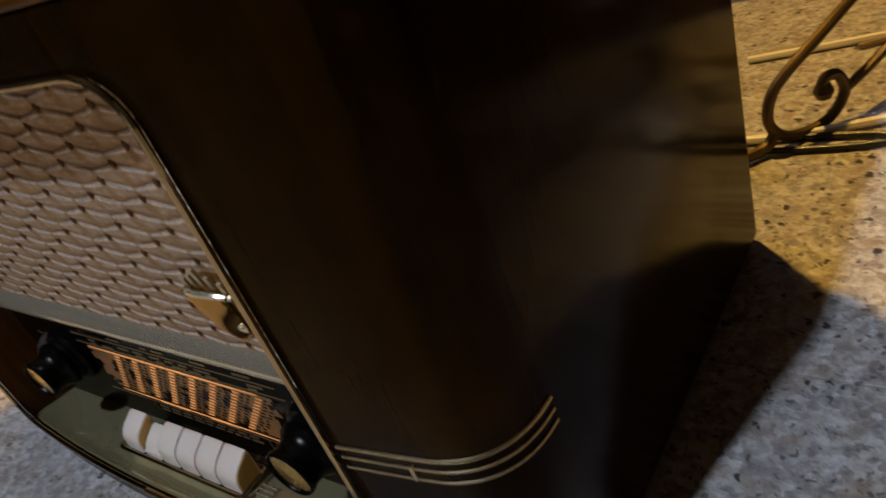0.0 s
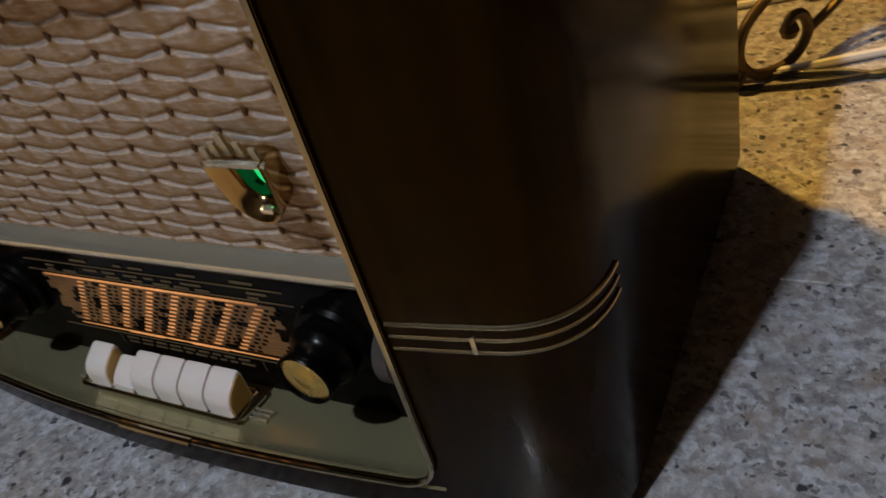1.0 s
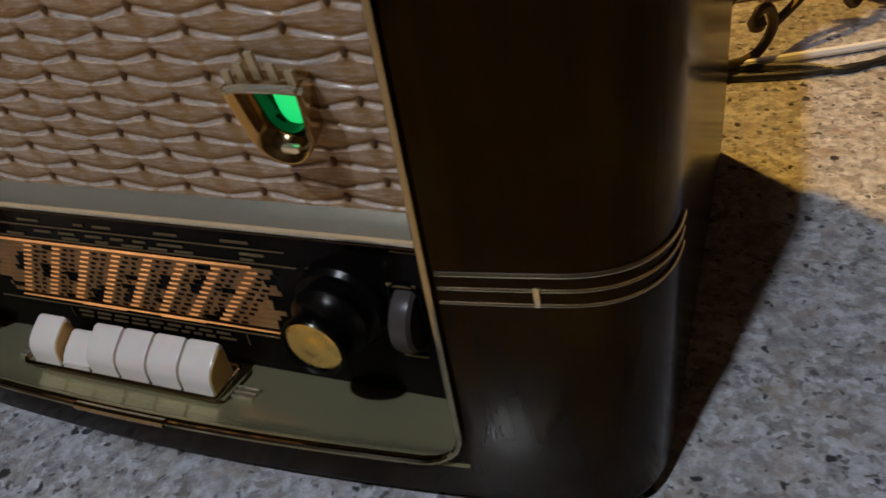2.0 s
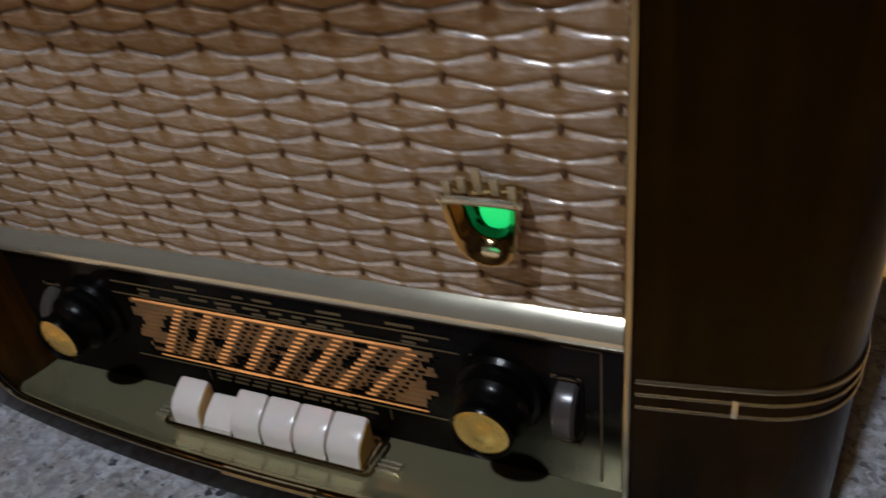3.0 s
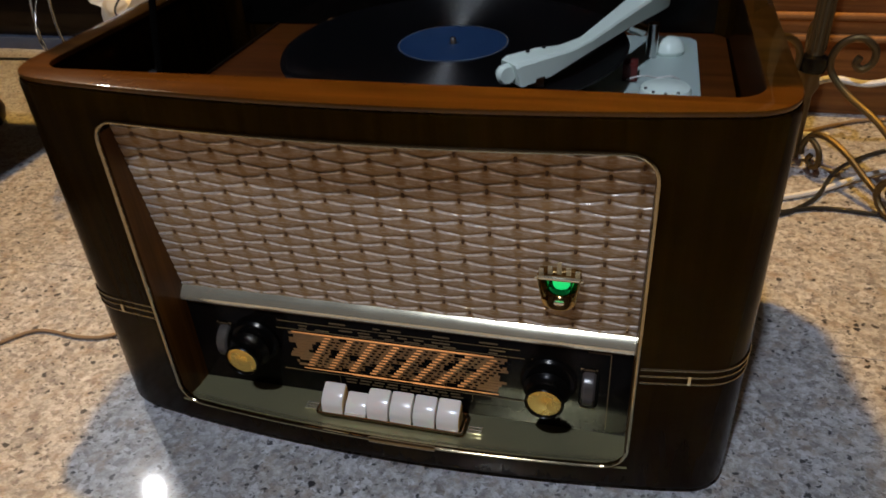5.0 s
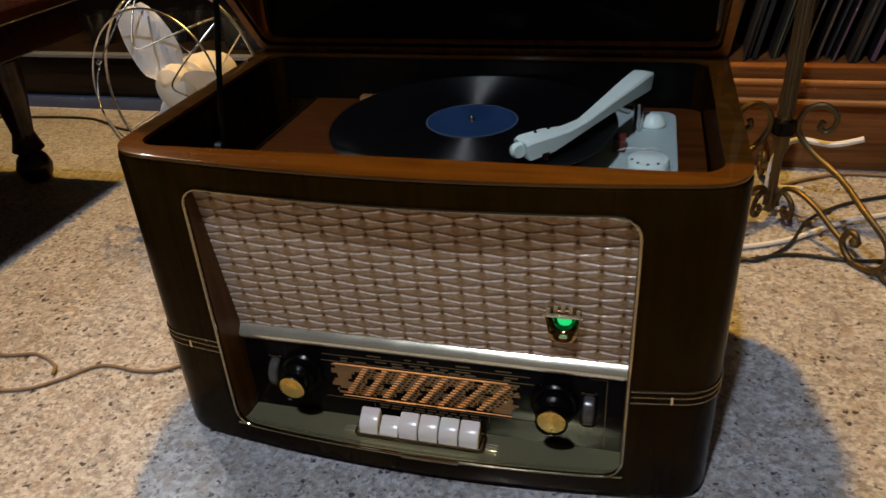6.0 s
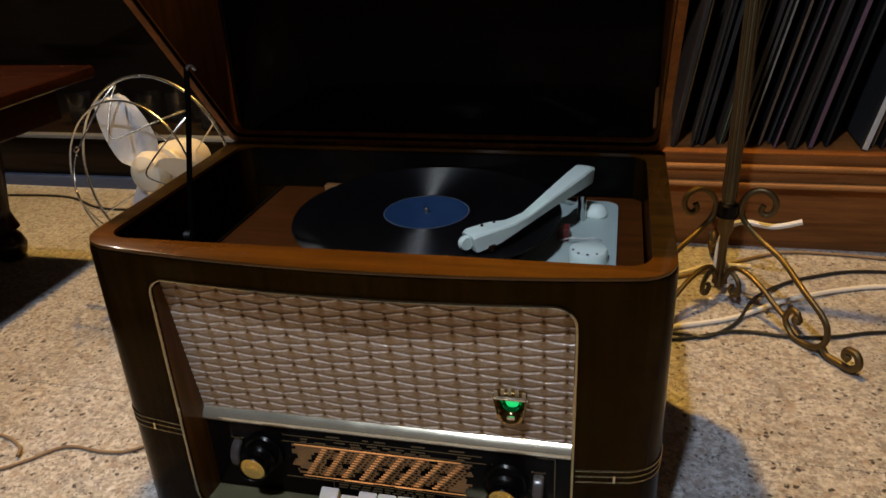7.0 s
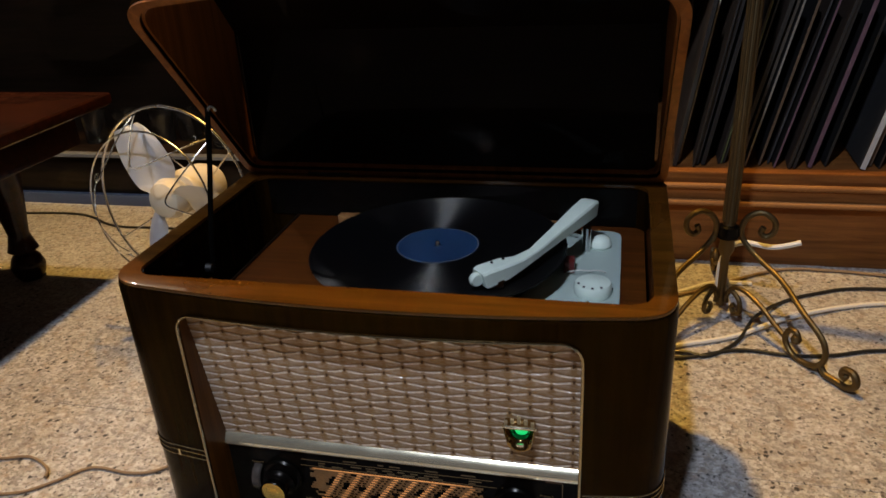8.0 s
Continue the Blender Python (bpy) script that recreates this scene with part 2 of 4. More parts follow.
def lit_bar():
    """Amber light through the printed bars, fading towards the scale's ends."""
    m = Mat("amber_dial_bar", (0.3, 0.12, 0.04), 0.4)
    xyz = m.nodes.new("ShaderNodeSeparateXYZ")
    m.links.new(m.coords((1, 1, 1)), xyz.inputs[0])
    far = m.math("POWER", m.math("MULTIPLY", m.math("ABSOLUTE", xyz.outputs["X"]), 9.5), 2.0)
    n = m.noise(m.coords((120, 120, 300)), 1.0, 2)
    m.set("Emission Color", (1.0, 0.42, 0.14, 1))
    m.set("Emission Strength", m.math("MULTIPLY", m.math("SUBTRACT", 0.78, m.math("MULTIPLY", far, 0.5)), m.math("ADD", m.math("MULTIPLY", n, 0.9), 0.35)))
    return m.mat


M["amber"] = lit_bar()
M["green"] = emitter("green_tuning_eye", (0.02, 0.95, 0.24), 0.75)
SLEEVES = [plain("sleeve_edge", c, 0.55, vary=0.4, scale=60) for c in (
    (0.008, 0.008, 0.008), (0.07, 0.055, 0.042), (0.20, 0.18, 0.155), (0.040, 0.026, 0.018), (0.085, 0.095, 0.035),
    (0.115, 0.060, 0.085), (0.34, 0.31, 0.26), (0.028, 0.028, 0.030), (0.095, 0.060, 0.036), (0.44, 0.44, 0.43))]


# ---- mesh helpers ----
def shade(me, angle=35):
    for p in me.polygons:
        p.use_smooth = True
    me.set_sharp_from_angle(angle=radians(angle))


def part(name, bm, material, parent=None, label="", smooth=35):
    """One mesh object from a bmesh, under a thing or a part."""
    me = bpy.data.meshes.new(name)
    bmesh.ops.recalc_face_normals(bm, faces=bm.faces)
    bm.to_mesh(me)
    bm.free()
    if smooth:
        shade(me, smooth)
    me.materials.append(material)
    ob = new(name, me)
    if parent:
        ob.parent = parent
    if label:
        ob["label"] = label
    return ob


def empty(name, at=(0, 0, 0)):
    ob = new(name)
    ob.location = at
    ob.empty_display_size = 0.05
    return ob


def box(lo, hi, bevel=0.0, seg=2, bm=None):
    bm = bm or bmesh.new()
    lo, hi = Vector(lo), Vector(hi)
    r = bmesh.ops.create_cube(bm, size=1.0, matrix=Matrix.Translation((lo + hi) / 2) @ Matrix.Diagonal((*(hi - lo), 1)))
    if bevel:
        es = {e for v in r["verts"] for e in v.link_edges}
        bmesh.ops.bevel(bm, geom=list(es), offset=bevel, segments=seg, profile=0.6, affect="EDGES")
    return bm


def revolve(profile, n=40, axis=Matrix.Identity(4), bm=None):
    """profile: (radius, height) pairs turned round the z axis of the given pose."""
    bm = bm or bmesh.new()
    rings = []
    for r, h in profile:
        if r < 1e-6:
            rings.append([bm.verts.new(axis @ Vector((0, 0, h)))])
        else:
            rings.append([bm.verts.new(axis @ Vector((r * math.cos(2 * math.pi * k / n), r * math.sin(2 * math.pi * k / n), h))) for k in range(n)])
    for a, b in zip(rings, rings[1:]):
        for k in range(n):
            q = (k + 1) % n
            if len(a) == 1 and len(b) > 1:
                bm.faces.new((a[0], b[k], b[q]))
            elif len(b) == 1 and len(a) > 1:
                bm.faces.new((a[k], a[q], b[0]))
            elif len(a) > 1:
                bm.faces.new((a[k], a[q], b[q], b[k]))
    return bm


def smooth_path(pts, n=8, closed=False):
    """Catmull-Rom through the points."""
    pts = [Vector(p) for p in pts]
    out = []
    m = len(pts)
    for i in range(m if closed else m - 1):
        if closed:
            p = [pts[(i + k) % m] for k in (-1, 0, 1, 2)]
        else:
            p = [pts[max(0, min(m - 1, i + k))] for k in (-1, 0, 1, 2)]
        for k in range(n):
            t = k / n
            out.append(0.5 * (2 * p[1] + (p[2] - p[0]) * t + (2 * p[0] - 5 * p[1] + 4 * p[2] - p[3]) * t * t + (3 * p[1] - p[0] - 3 * p[2] + p[3]) * t ** 3))
    if not closed:
        out.append(pts[-1])
    return out


def tube(path, radius, n=8, closed=False, bm=None, flat=1.0):
    """A tube swept along a path; radius may be a function of 0..1."""
    bm = bm or bmesh.new()
    path = [Vector(p) for p in path]
    m = len(path)
    rings, side = [], None
    for i, p in enumerate(path):
        d = path[(i + 1) % m] - path[i - 1] if closed else path[min(i + 1, m - 1)] - path[max(i - 1, 0)]
        d.normalize()
        if side is None:
            side = d.orthogonal().normalized()
        side = (side - d * side.dot(d)).normalized()
        up = d.cross(side)
        r = radius(i / (m - 1)) if callable(radius) else radius
        rings.append([bm.verts.new(p + side * (r * math.cos(2 * math.pi * k / n)) + up * (r * flat * math.sin(2 * math.pi * k / n))) for k in range(n)])
    for i in range(m if closed else m - 1):
        a, b = rings[i], rings[(i + 1) % m]
        for k in range(n):
            bm.faces.new((a[k], a[(k + 1) % n], b[(k + 1) % n], b[k]))
    if not closed:
        bm.faces.new(rings[0])
        bm.faces.new(rings[-1])
    return bm


def prism(outline, lo, hi, bevel=0.0, axis="z", bm=None):
    """A closed outline of (u, v) pairs pulled along an axis from lo to hi."""
    bm = bm or bmesh.new()
    put = {"z": lambda u, v, w: (u, v, w), "y": lambda u, v, w: (u, w, v), "x": lambda u, v, w: (w, u, v)}[axis]
    a = [bm.verts.new(put(u, v, lo)) for u, v in outline]
    b = [bm.verts.new(put(u, v, hi)) for u, v in outline]
    n = len(a)
    caps = [bm.faces.new(a), bm.faces.new(b)]
    for k in range(n):
        bm.faces.new((a[k], a[(k + 1) % n], b[(k + 1) % n], b[k]))
    if bevel:
        es = {e for f in caps for e in f.edges}
        bmesh.ops.recalc_face_normals(bm, faces=bm.faces)
        bmesh.ops.bevel(bm, geom=list(es), offset=bevel, segments=2, profile=0.6, affect="EDGES")
    return bm


def rounded_rect(x0, z0, x1, z1, r, n=6):
    out = []
    for cx, cz, a0 in ((x1 - r, z1 - r, 0), (x0 + r, z1 - r, 90), (x0 + r, z0 + r, 180), (x1 - r, z0 + r, 270)):
        for k in range(n + 1):
            a = radians(a0 + 90 * k / n)
            out.append((cx + r * math.cos(a), cz + r * math.sin(a)))
    return out


def cut(ob, bm_cutter):
    """Takes the cutter's volume away from a mesh object for good."""
    me = bpy.data.meshes.new("cutter")
    bmesh.ops.recalc_face_normals(bm_cutter, faces=bm_cutter.faces)
    bm_cutter.to_mesh(me)
    bm_cutter.free()
    tool = new("cutter", me)
    mod = ob.modifiers.new("cut", "BOOLEAN")
    mod.operation, mod.solver, mod.object = "DIFFERENCE", "EXACT", tool
    got = bpy.data.meshes.new_from_object(ob.evaluated_get(bpy.context.evaluated_depsgraph_get()))
    ob.modifiers.clear()
    ob.data = got
    shade(got)
    bpy.data.objects.remove(tool)
    return ob


# ---- the room ----
def room():
    def wall(name, lo, hi):
        return tagged(part(name, box(lo, hi), M["plaster"], smooth=0), "plain painted plaster wall", "wall", kind="structure")

    wall("wall_north", (-3.2, 1.42, 0), (3.2, 1.52, 2.9))
    wall("wall_south", (-3.2, -3.52, 0), (3.2, -3.42, 2.9))
    wall("wall_west", (-3.3, -3.52, 0), (-3.2, 1.52, 2.9))
    wall("wall_east", (3.2, -3.52, 0), (3.3, 1.52, 2.9))
    tagged(part("ceiling", box((-3.3, -3.52, 2.9), (3.3, 1.52, 3.0)), M["plaster"], smooth=0), "plain painted ceiling", "ceiling", kind="structure")
    floor = tagged(part("floor", box((-3.3, -3.52, -0.06), (3.3, 1.52, -0.006)), M["joint"], smooth=0), "polished speckled cream and grey granite floor", "floor", kind="structure")
    return floor


FLOOR = room()


def ceiling_lamp(at, label):
    lamp = empty("ceiling_lamp", (at.x, at.y, 2.9))
    part("canopy", revolve([(0, 0), (0.06, 0), (0.06, -0.015), (0.02, -0.03), (0, -0.03)], 24), M["brass"], lamp)
    drop = 2.9 - at.z
    part("stem", revolve([(0.006, -0.02), (0.006, -drop + 0.10)], 10), M["brass"], lamp)
    part("shade", revolve([(0.02, -drop + 0.12), (0.07, -drop + 0.10), (0.15, -drop + 0.03), (0.152, -drop + 0.03), (0.07, -drop + 0.106), (0.02, -drop + 0.126)], 32), M["silver"], lamp)
    return tagged(lamp, label, "lamp")


ceiling_lamp(WARM_AT, "hanging metal ceiling lamp with warm bulb")
ceiling_lamp(COOL_AT, "hanging metal ceiling lamp with cool white bulb")
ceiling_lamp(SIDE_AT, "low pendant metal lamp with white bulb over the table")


# ---- the radio gramophone ----
HALF, BACK, TOP, FOOT = 0.281, 0.345, 0.3370, 0.010
TAPER = -0.001


def bow(x):
    """The gentle outward curve of the cabinet's front."""
    return -0.012 + 0.30 * x * x


def plan(inset_front=0.0, inset_side=0.0, inset_back=0.0, n=10):
    """Cabinet outline seen from above, counter-clockwise from the front's left end; it narrows to the back."""
    half, back = HALF - inset_side, BACK - inset_back
    xe = 0.244 - inset_side
    front = [(xe * (2 * k / 28 - 1), bow(xe * (2 * k / 28 - 1)) + inset_front) for k in range(29)]
    y0 = front[-1][1]
    ctrl, end = (half, y0 + 0.005), (half, y0 + 0.044)
    arc = []
    for k in range(1, n + 1):
        t = k / n
        arc.append(tuple((1 - t) ** 2 * p + 2 * t * (1 - t) * q + t * t * r for p, q, r in zip(front[-1], ctrl, end)))
    hb = half - TAPER
    right = arc + [(hb, back - 0.012), (hb - 0.003, back - 0.003), (hb - 0.012, back)]
    left = [(-x, y) for x, y in reversed(right)]
    return front + right + left


def bead(name, pts, r, material, parent, closed=False, n=8, flat=1.0, label=""):
    return part(name, tube(pts, r, n, closed, flat=flat), material, parent, label)


def radio():
    rg = empty("radio_gramophone", (0, 0, 0))
    tagged(rg, "vintage walnut radio gramophone with raised lid standing on granite", "radio")
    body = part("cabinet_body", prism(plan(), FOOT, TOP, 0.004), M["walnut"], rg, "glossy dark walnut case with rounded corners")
    inner = prism(rounded_rect(-0.259, 0.0265, 0.259, 0.327, 0.022), 0.20, 0.50)
    cut(body, inner)
    opening = rounded_rect(-0.200, 0.036, 0.200, 0.3156, 0.020)
    cut(body, prism(opening, -0.05, 0.075, axis="y"))
    n = 20
    floor_cut = [(-0.2 + 0.4 * k / n, bow(-0.2 + 0.4 * k / n) + 0.0015) for k in range(n + 1)] + [(0.2, 0.075), (-0.2, 0.075)]
    cut(body, prism(floor_cut, 0.0225, 0.060))
    # top edge of the case, its lit warm tone put into the colour
    rim = part("top_rim", prism(plan(0.001, 0.001, 0.001), TOP + 0.0005, TOP + 0.0045, 0.0015), M["rim"], rg, "polished walnut top edge, its lit amber tone put into the colour")
    cut(rim, prism(rounded_rect(-0.2586, 0.0269, 0.2586, 0.3266, 0.022), TOP - 0.05, TOP + 0.05))
    for x in (-0.22, 0.22):
        for y in (0.06, 0.30):
            part("foot", revolve([(0, 0), (0.014, 0), (0.016, 0.004), (0.016, FOOT + 0.002), (0, FOOT + 0.002)], 20, pose(x, y, 0)), M["black"], rg)
    # gilt bead round the opening
    ring = [(x, bow(x) - 0.0015, z) for x, z in opening]
    dense = []
    for a, b in zip(ring, ring[1:] + ring[:1]):
        a, b = Vector(a), Vector(b)
        k = max(1, int((b - a).length / 0.02))
        for j in range(k):
            p = a.lerp(b, j / k)
            dense.append((p.x, bow(p.x) - 0.0022, p.z))
    bead("opening_trim", dense, 0.0015, M["gold"], rg, True, 8, label="worn gold bead round the opening")
    # inner box of the opening
    # thin cheeks whose lighter brown carries the light on the case wood
    for k in (-1, 1):
        part("side_cheek", box((k * 0.1995 - 0.0009, 0.0012, 0.030), (k * 0.1995 + 0.0009, 0.075, 0.316)), M["cheek"], rg, smooth=0)
    # silver ledge
    led = prism([(0.0475, 0.1392), (0.0424, 0.1402), (0.0412, 0.1398), (0.0330, 0.1300), (0.0324, 0.1286), (0.0330, 0.1252), (0.0475, 0.1252)], -0.2015, 0.2015, axis="x")
    part("ledge_bar", led, M["silver"], rg, "champagne coloured metal ledge under the cloth")
    # dial glass
    part("dial_panel", box((-0.2015, 0.0385, 0.022), (0.2015, 0.048, 0.1262)), M["dial"], rg, "black glass tuning dial")
    # tray
    tray = bmesh.new()
    n = 28
    rows = []
    prof = [(0.0385, 0.0285), (0.0210, 0.0302), (0.0100, 0.0318), (0.0040, 0.0332), (0.0012, 0.0350), (-0.0012, 0.0356), (-0.0032, 0.0350), (-0.0040, 0.0336)]
    for k in range(n + 1):
        x = -0.2015 + 0.403 * k / n
        rows.append([tray.verts.new((x, y if y > 0.02 else y + bow(x) + 0.012 - 0.009, z)) for y, z in prof])
    for a, b in zip(rows, rows[1:]):
        for j in range(len(prof) - 1):
            tray.faces.new((a[j], a[j + 1], b[j + 1], b[j]))
    part("front_tray", tray, M["tray"], rg, "greenish champagne metal tray")
    sleeve = [(-0.013 + 0.058 * k / 10, bow(-0.013 + 0.058 * k / 10) - 0.0026, 0.0362) for k in range(11)]
    bead("trim_joiner", sleeve, 0.0024, M["gold"], rg, label="gold sleeve joining the ends of the bead")
    return rg


RADIO = radio()


def speaker_cloth():
    """Slanted panel of ribbed cloth; shiny threads hang in scallops between brown ties, row under row."""
    x0, x1 = -0.2015, 0.2015
    top, bot = Vector((0, 0.0125, 0.3165)), Vector((0, 0.0405, 0.1375))
    run = (top - bot).length
    up = (top - bot).normalized()
    nrm = Vector((0, -up.z, up.y))
    pitch, row_h, sag = 0.0415, 0.00970, 0.0044

    def row(k):
        """Height of a row of ties, and the place of one of its ties."""
        return run - 0.0090 - k * row_h, 0.0045 + (pitch / 2 if k % 2 else 0.0)

    def curve(k, x):
        """Height of the scalloped crease of row k at x, hanging between its ties."""
        vr, xr = row(k)
        f = (x - xr) / pitch
        c = math.floor(f)
        f -= c
        s = sag * (1 + 0.16 * noise.noise((c * 3.7, k * 1.9, 0.5)))
        return vr + 0.0007 * noise.noise((x * 55, k * 4.3, 7.0)) + 0.00035 * noise.noise((x * 210, k * 9.1, 2.0)) - s * (1 - abs(2 * f - 1) ** 1.25)

    # profile of one scale, top crease to next crease: share of the way, height, satin, painted crease shade
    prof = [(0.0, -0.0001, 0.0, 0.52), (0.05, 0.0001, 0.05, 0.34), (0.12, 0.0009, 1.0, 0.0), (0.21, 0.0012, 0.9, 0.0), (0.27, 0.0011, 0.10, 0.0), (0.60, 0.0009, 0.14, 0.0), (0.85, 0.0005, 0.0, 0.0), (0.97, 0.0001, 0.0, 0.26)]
    nx = 400
    rows_n = int((run - 0.009) / row_h) + 2
    verts, cols, faces = [], [], []
    for k in range(-1, rows_n):
        for s, h, satin, crease in prof:
            for i in range(nx + 1):
                x = x0 + (x1 - x0) * i / nx
                hi, lo = curve(k, x), curve(k + 1, x)
                v = max(0.0, min(run, hi + (lo - hi) * s))
                vr, xr = row(k)
                f = ((x - xr) / pitch) % 1.0
                fade = min(1.0, max(0.0, min(f, 1 - f) - 0.05) / 0.07)
                mid = 1.0 - 0.95 * min(1.0, 1.6 * max(0.0, 1 - abs(f - 0.5) / 0.075))
                grow = 0.75 + 0.25 * math.sin(math.pi * f)
                verts.append(bot + up * v + nrm * (h * grow) + Vector((x, 0, 0)))
                live = 0.78 + 0.65 * noise.noise((math.floor((x - xr) / pitch * 2) * 2.7, k * 3.3, 4.0)) + 0.45 * noise.noise((x * 260, k * 7.7, 9.0))
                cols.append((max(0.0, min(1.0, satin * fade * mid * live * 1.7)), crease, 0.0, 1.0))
    w = nx + 1
    total = len(verts) // w
    for j in range(total - 1):
        for i in range(nx):
            q = j * w + i
            at = (verts[q] + verts[q + w + 1]) / 2
            if ((at.x - 0.1395) / 0.0112) ** 2 + ((at.z - 0.1895) / 0.0128) ** 2 < 1:
                continue  # hole for the tuning eye
            faces.append((q, q + w, q + w + 1, q + 1))
    me = bpy.data.meshes.new("speaker_cloth")
    me.from_pydata(verts, [], faces)
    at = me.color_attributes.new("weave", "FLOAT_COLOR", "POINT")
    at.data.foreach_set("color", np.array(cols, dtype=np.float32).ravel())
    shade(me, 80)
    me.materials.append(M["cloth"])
    ob = new("speaker_cloth", me)
    ob.parent = RADIO
    ob["label"] = "fawn ribbed speaker cloth with satin white yarns"
    ties = bmesh.new()
    for k in range(rows_n):
        vr, xr = row(k)
        first = math.ceil((x0 - xr) / pitch)
        for c in range(first, first + 11):
            x = xr + c * pitch
            if x0 + 0.003 < x < x1 - 0.003 and 0.004 < vr < run - 0.003:
                lean = 0.0006 * noise.noise((c * 5.1, k * 2.3, 1.0))
                p = bot + up * (curve(k, x) - 0.0006) + nrm * 0.0003 + Vector((x, 0, 0))
                tube([p + up * 0.0019 + Vector((lean, 0, 0)), p + nrm * 0.0004, p - up * 0.0019 - Vector((lean, 0, 0))], 0.0013, 6, bm=ties)
    tie_ob = part("tie_stitch", ties, M["tie"], ob, "small brown ties of the weave")
    tie_ob["kind"] = "stuff"
    part("speaker_board", box((x0, 0.050, 0.14), (x1, 0.056, 0.32)), M["darkwood"], RADIO)


speaker_cloth()


def bands():
    """Three brass lines let into each front corner, with a clasp."""
    def run(k, z):
        corner = [(k * x, y) for x, y in plan()[20:40] if x > 0.2035 and y < 0.10]
        out = []
        for x, y in [(k * 0.2025, bow(0.2025))] + corner:
            d = Vector((x, y - 0.06, 0)).normalized() * 0.0003
            out.append((x + d.x, y + d.y, z))
        return out
    for k in (-1, 1):
        for z, r in ((0.1412, 0.00105), (0.1346, 0.00075), (0.1280, 0.00075)):
            bead("brass_line", smooth_path(run(k, z), 2), r, M["brass"], RADIO)
        x = k * 0.238
        part("brass_clasp", box((x - 0.0012, bow(x) - 0.0014, 0.1276), (x + 0.0012, bow(x) + 0.004, 0.1366), 0.0006), M["brass"], RADIO)


bands()


def lid():
    """Deep lid, propped half open on its stay."""
    ang = 50.0
    hinge = Vector((0, 0.338, 0.3440))
    turn = Matrix.Translation(hinge) @ Matrix.Rotation(radians(-ang), 4, "X")
    # closed position: lid runs from the hinge towards -y, rim at z 0
    d = 0.140
    out = [(x, y - hinge.y) for x, y in plan(0.001, 0.001, 0.004)]
    inn = [(x, y - hinge.y) for x, y in plan(0.011, 0.011, 0.014)]
    shell = part("lid", prism(out, 0.0, d, 0.004), M["walnut"], RADIO, "raised walnut lid, dark inside")
    cut(shell, prism(inn, -0.05, d - 0.014))
    shell.data.transform(turn)
    cut(shell, box((-0.5, 0.3500, 0.0), (0.5, 0.9, 1.2)))
    # board added to close the cut-off back, coloured as dark as its shade
    rear = part("added_rear_board", box((-0.2645, 0.3400, 0.3495), (0.2645, 0.3496, 0.5375)), M["lid_in"], shell, "dark upright board added to close the lid, shade in its colour", smooth=0)
    lining = part("lining", prism([(x, y - hinge.y) for x, y in plan(0.0115, 0.0115, 0.0145)], d - 0.018, d - 0.0145), M["lid_in"], shell, "wooden lining with the shade put into its dark colour", smooth=0)
    lining.data.transform(turn)
    cut(lining, box((-0.5, 0.3395, 0.0), (0.5, 0.9, 1.2)))
    # lit tone of the lid wood, painted against the shaded lining
    side = part("side_lining", prism([(x, y - hinge.y) for x, y in plan(0.0108, 0.0108, 0.0142)], 0.004, d - 0.0185), M["lid_side"], shell, "wooden inside walls of the lid in a lit, lighter brown")
    cut(side, prism([(x, y - hinge.y) for x, y in plan(0.0135, 0.0135, 0.0165)], -0.05, d + 0.05))
    side.data.transform(turn)
    cut(side, box((-0.5, 0.3390, 0.0), (0.5, 0.9, 1.2)))
    edge = part("edge_band", prism([(x, y - hinge.y) for x, y in plan(0.0015, 0.0015, 0.0045)], -0.002, -0.0004), M["lid_side"], shell, "rim of the lid in the lit, lighter brown")
    cut(edge, prism([(x, y - hinge.y) for x, y in plan(0.0105, 0.0105, 0.0135)], -0.05, 0.05))
    edge.data.transform(turn)
    for x in (-0.16, 0.16):
        part("hinge", revolve([(0, -0.03), (0.004, -0.03), (0.004, 0.03), (0, 0.03)], 12, pose(x, 0.338, 0.3435, 0, 90, 0)), M["black"], RADIO)
    # the stay at the side
    stay = [(-0.2365, 0.138, 0.292), (-0.2365, 0.150, 0.34), (-0.2365, 0.176, 0.42), (-0.2365, 0.190, 0.470)]
    prop = part("lid_stay", tube(smooth_path(stay, 4), 0.0032, 8, flat=0.5), M["bakelite"], RADIO, "black steel lid stay")
    part("stay_hook", tube(smooth_path([(-0.2365, 0.190, 0.468), (-0.2345, 0.192, 0.472), (-0.231, 0.194, 0.471), (-0.2295, 0.195, 0.467)], 4), 0.0022, 8), M["chrome"], prop)
    part("stay_pivot", revolve([(0, -0.004), (0.006, -0.004), (0.006, 0.004), (0, 0.004)], 14, pose(-0.2405, 0.138, 0.294, 0, 90, 0)), M["chrome"], prop)


lid()


def deck():
    """The motor board inside the case, with a dark well at one side."""
    x0, x1 = -0.206, 0.2530
    part("motor_board", box((x0, 0.030, 0.272), (x1 + 0.004, 0.326, 0.285)), M["deck"], RADIO, "reddish brown wooden motor board")
    # black sheet added for the lid's shade on the inside of the back
    part("back_shade", box((-0.2565, 0.3245, 0.2864), (0.2565, 0.3264, 0.3360)), M["bakelite"], RADIO, "near-black sheet standing in for shade on the case back", smooth=0)
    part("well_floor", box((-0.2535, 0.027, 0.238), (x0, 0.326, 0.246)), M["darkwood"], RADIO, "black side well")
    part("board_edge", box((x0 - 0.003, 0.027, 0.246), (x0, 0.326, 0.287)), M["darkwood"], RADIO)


deck()


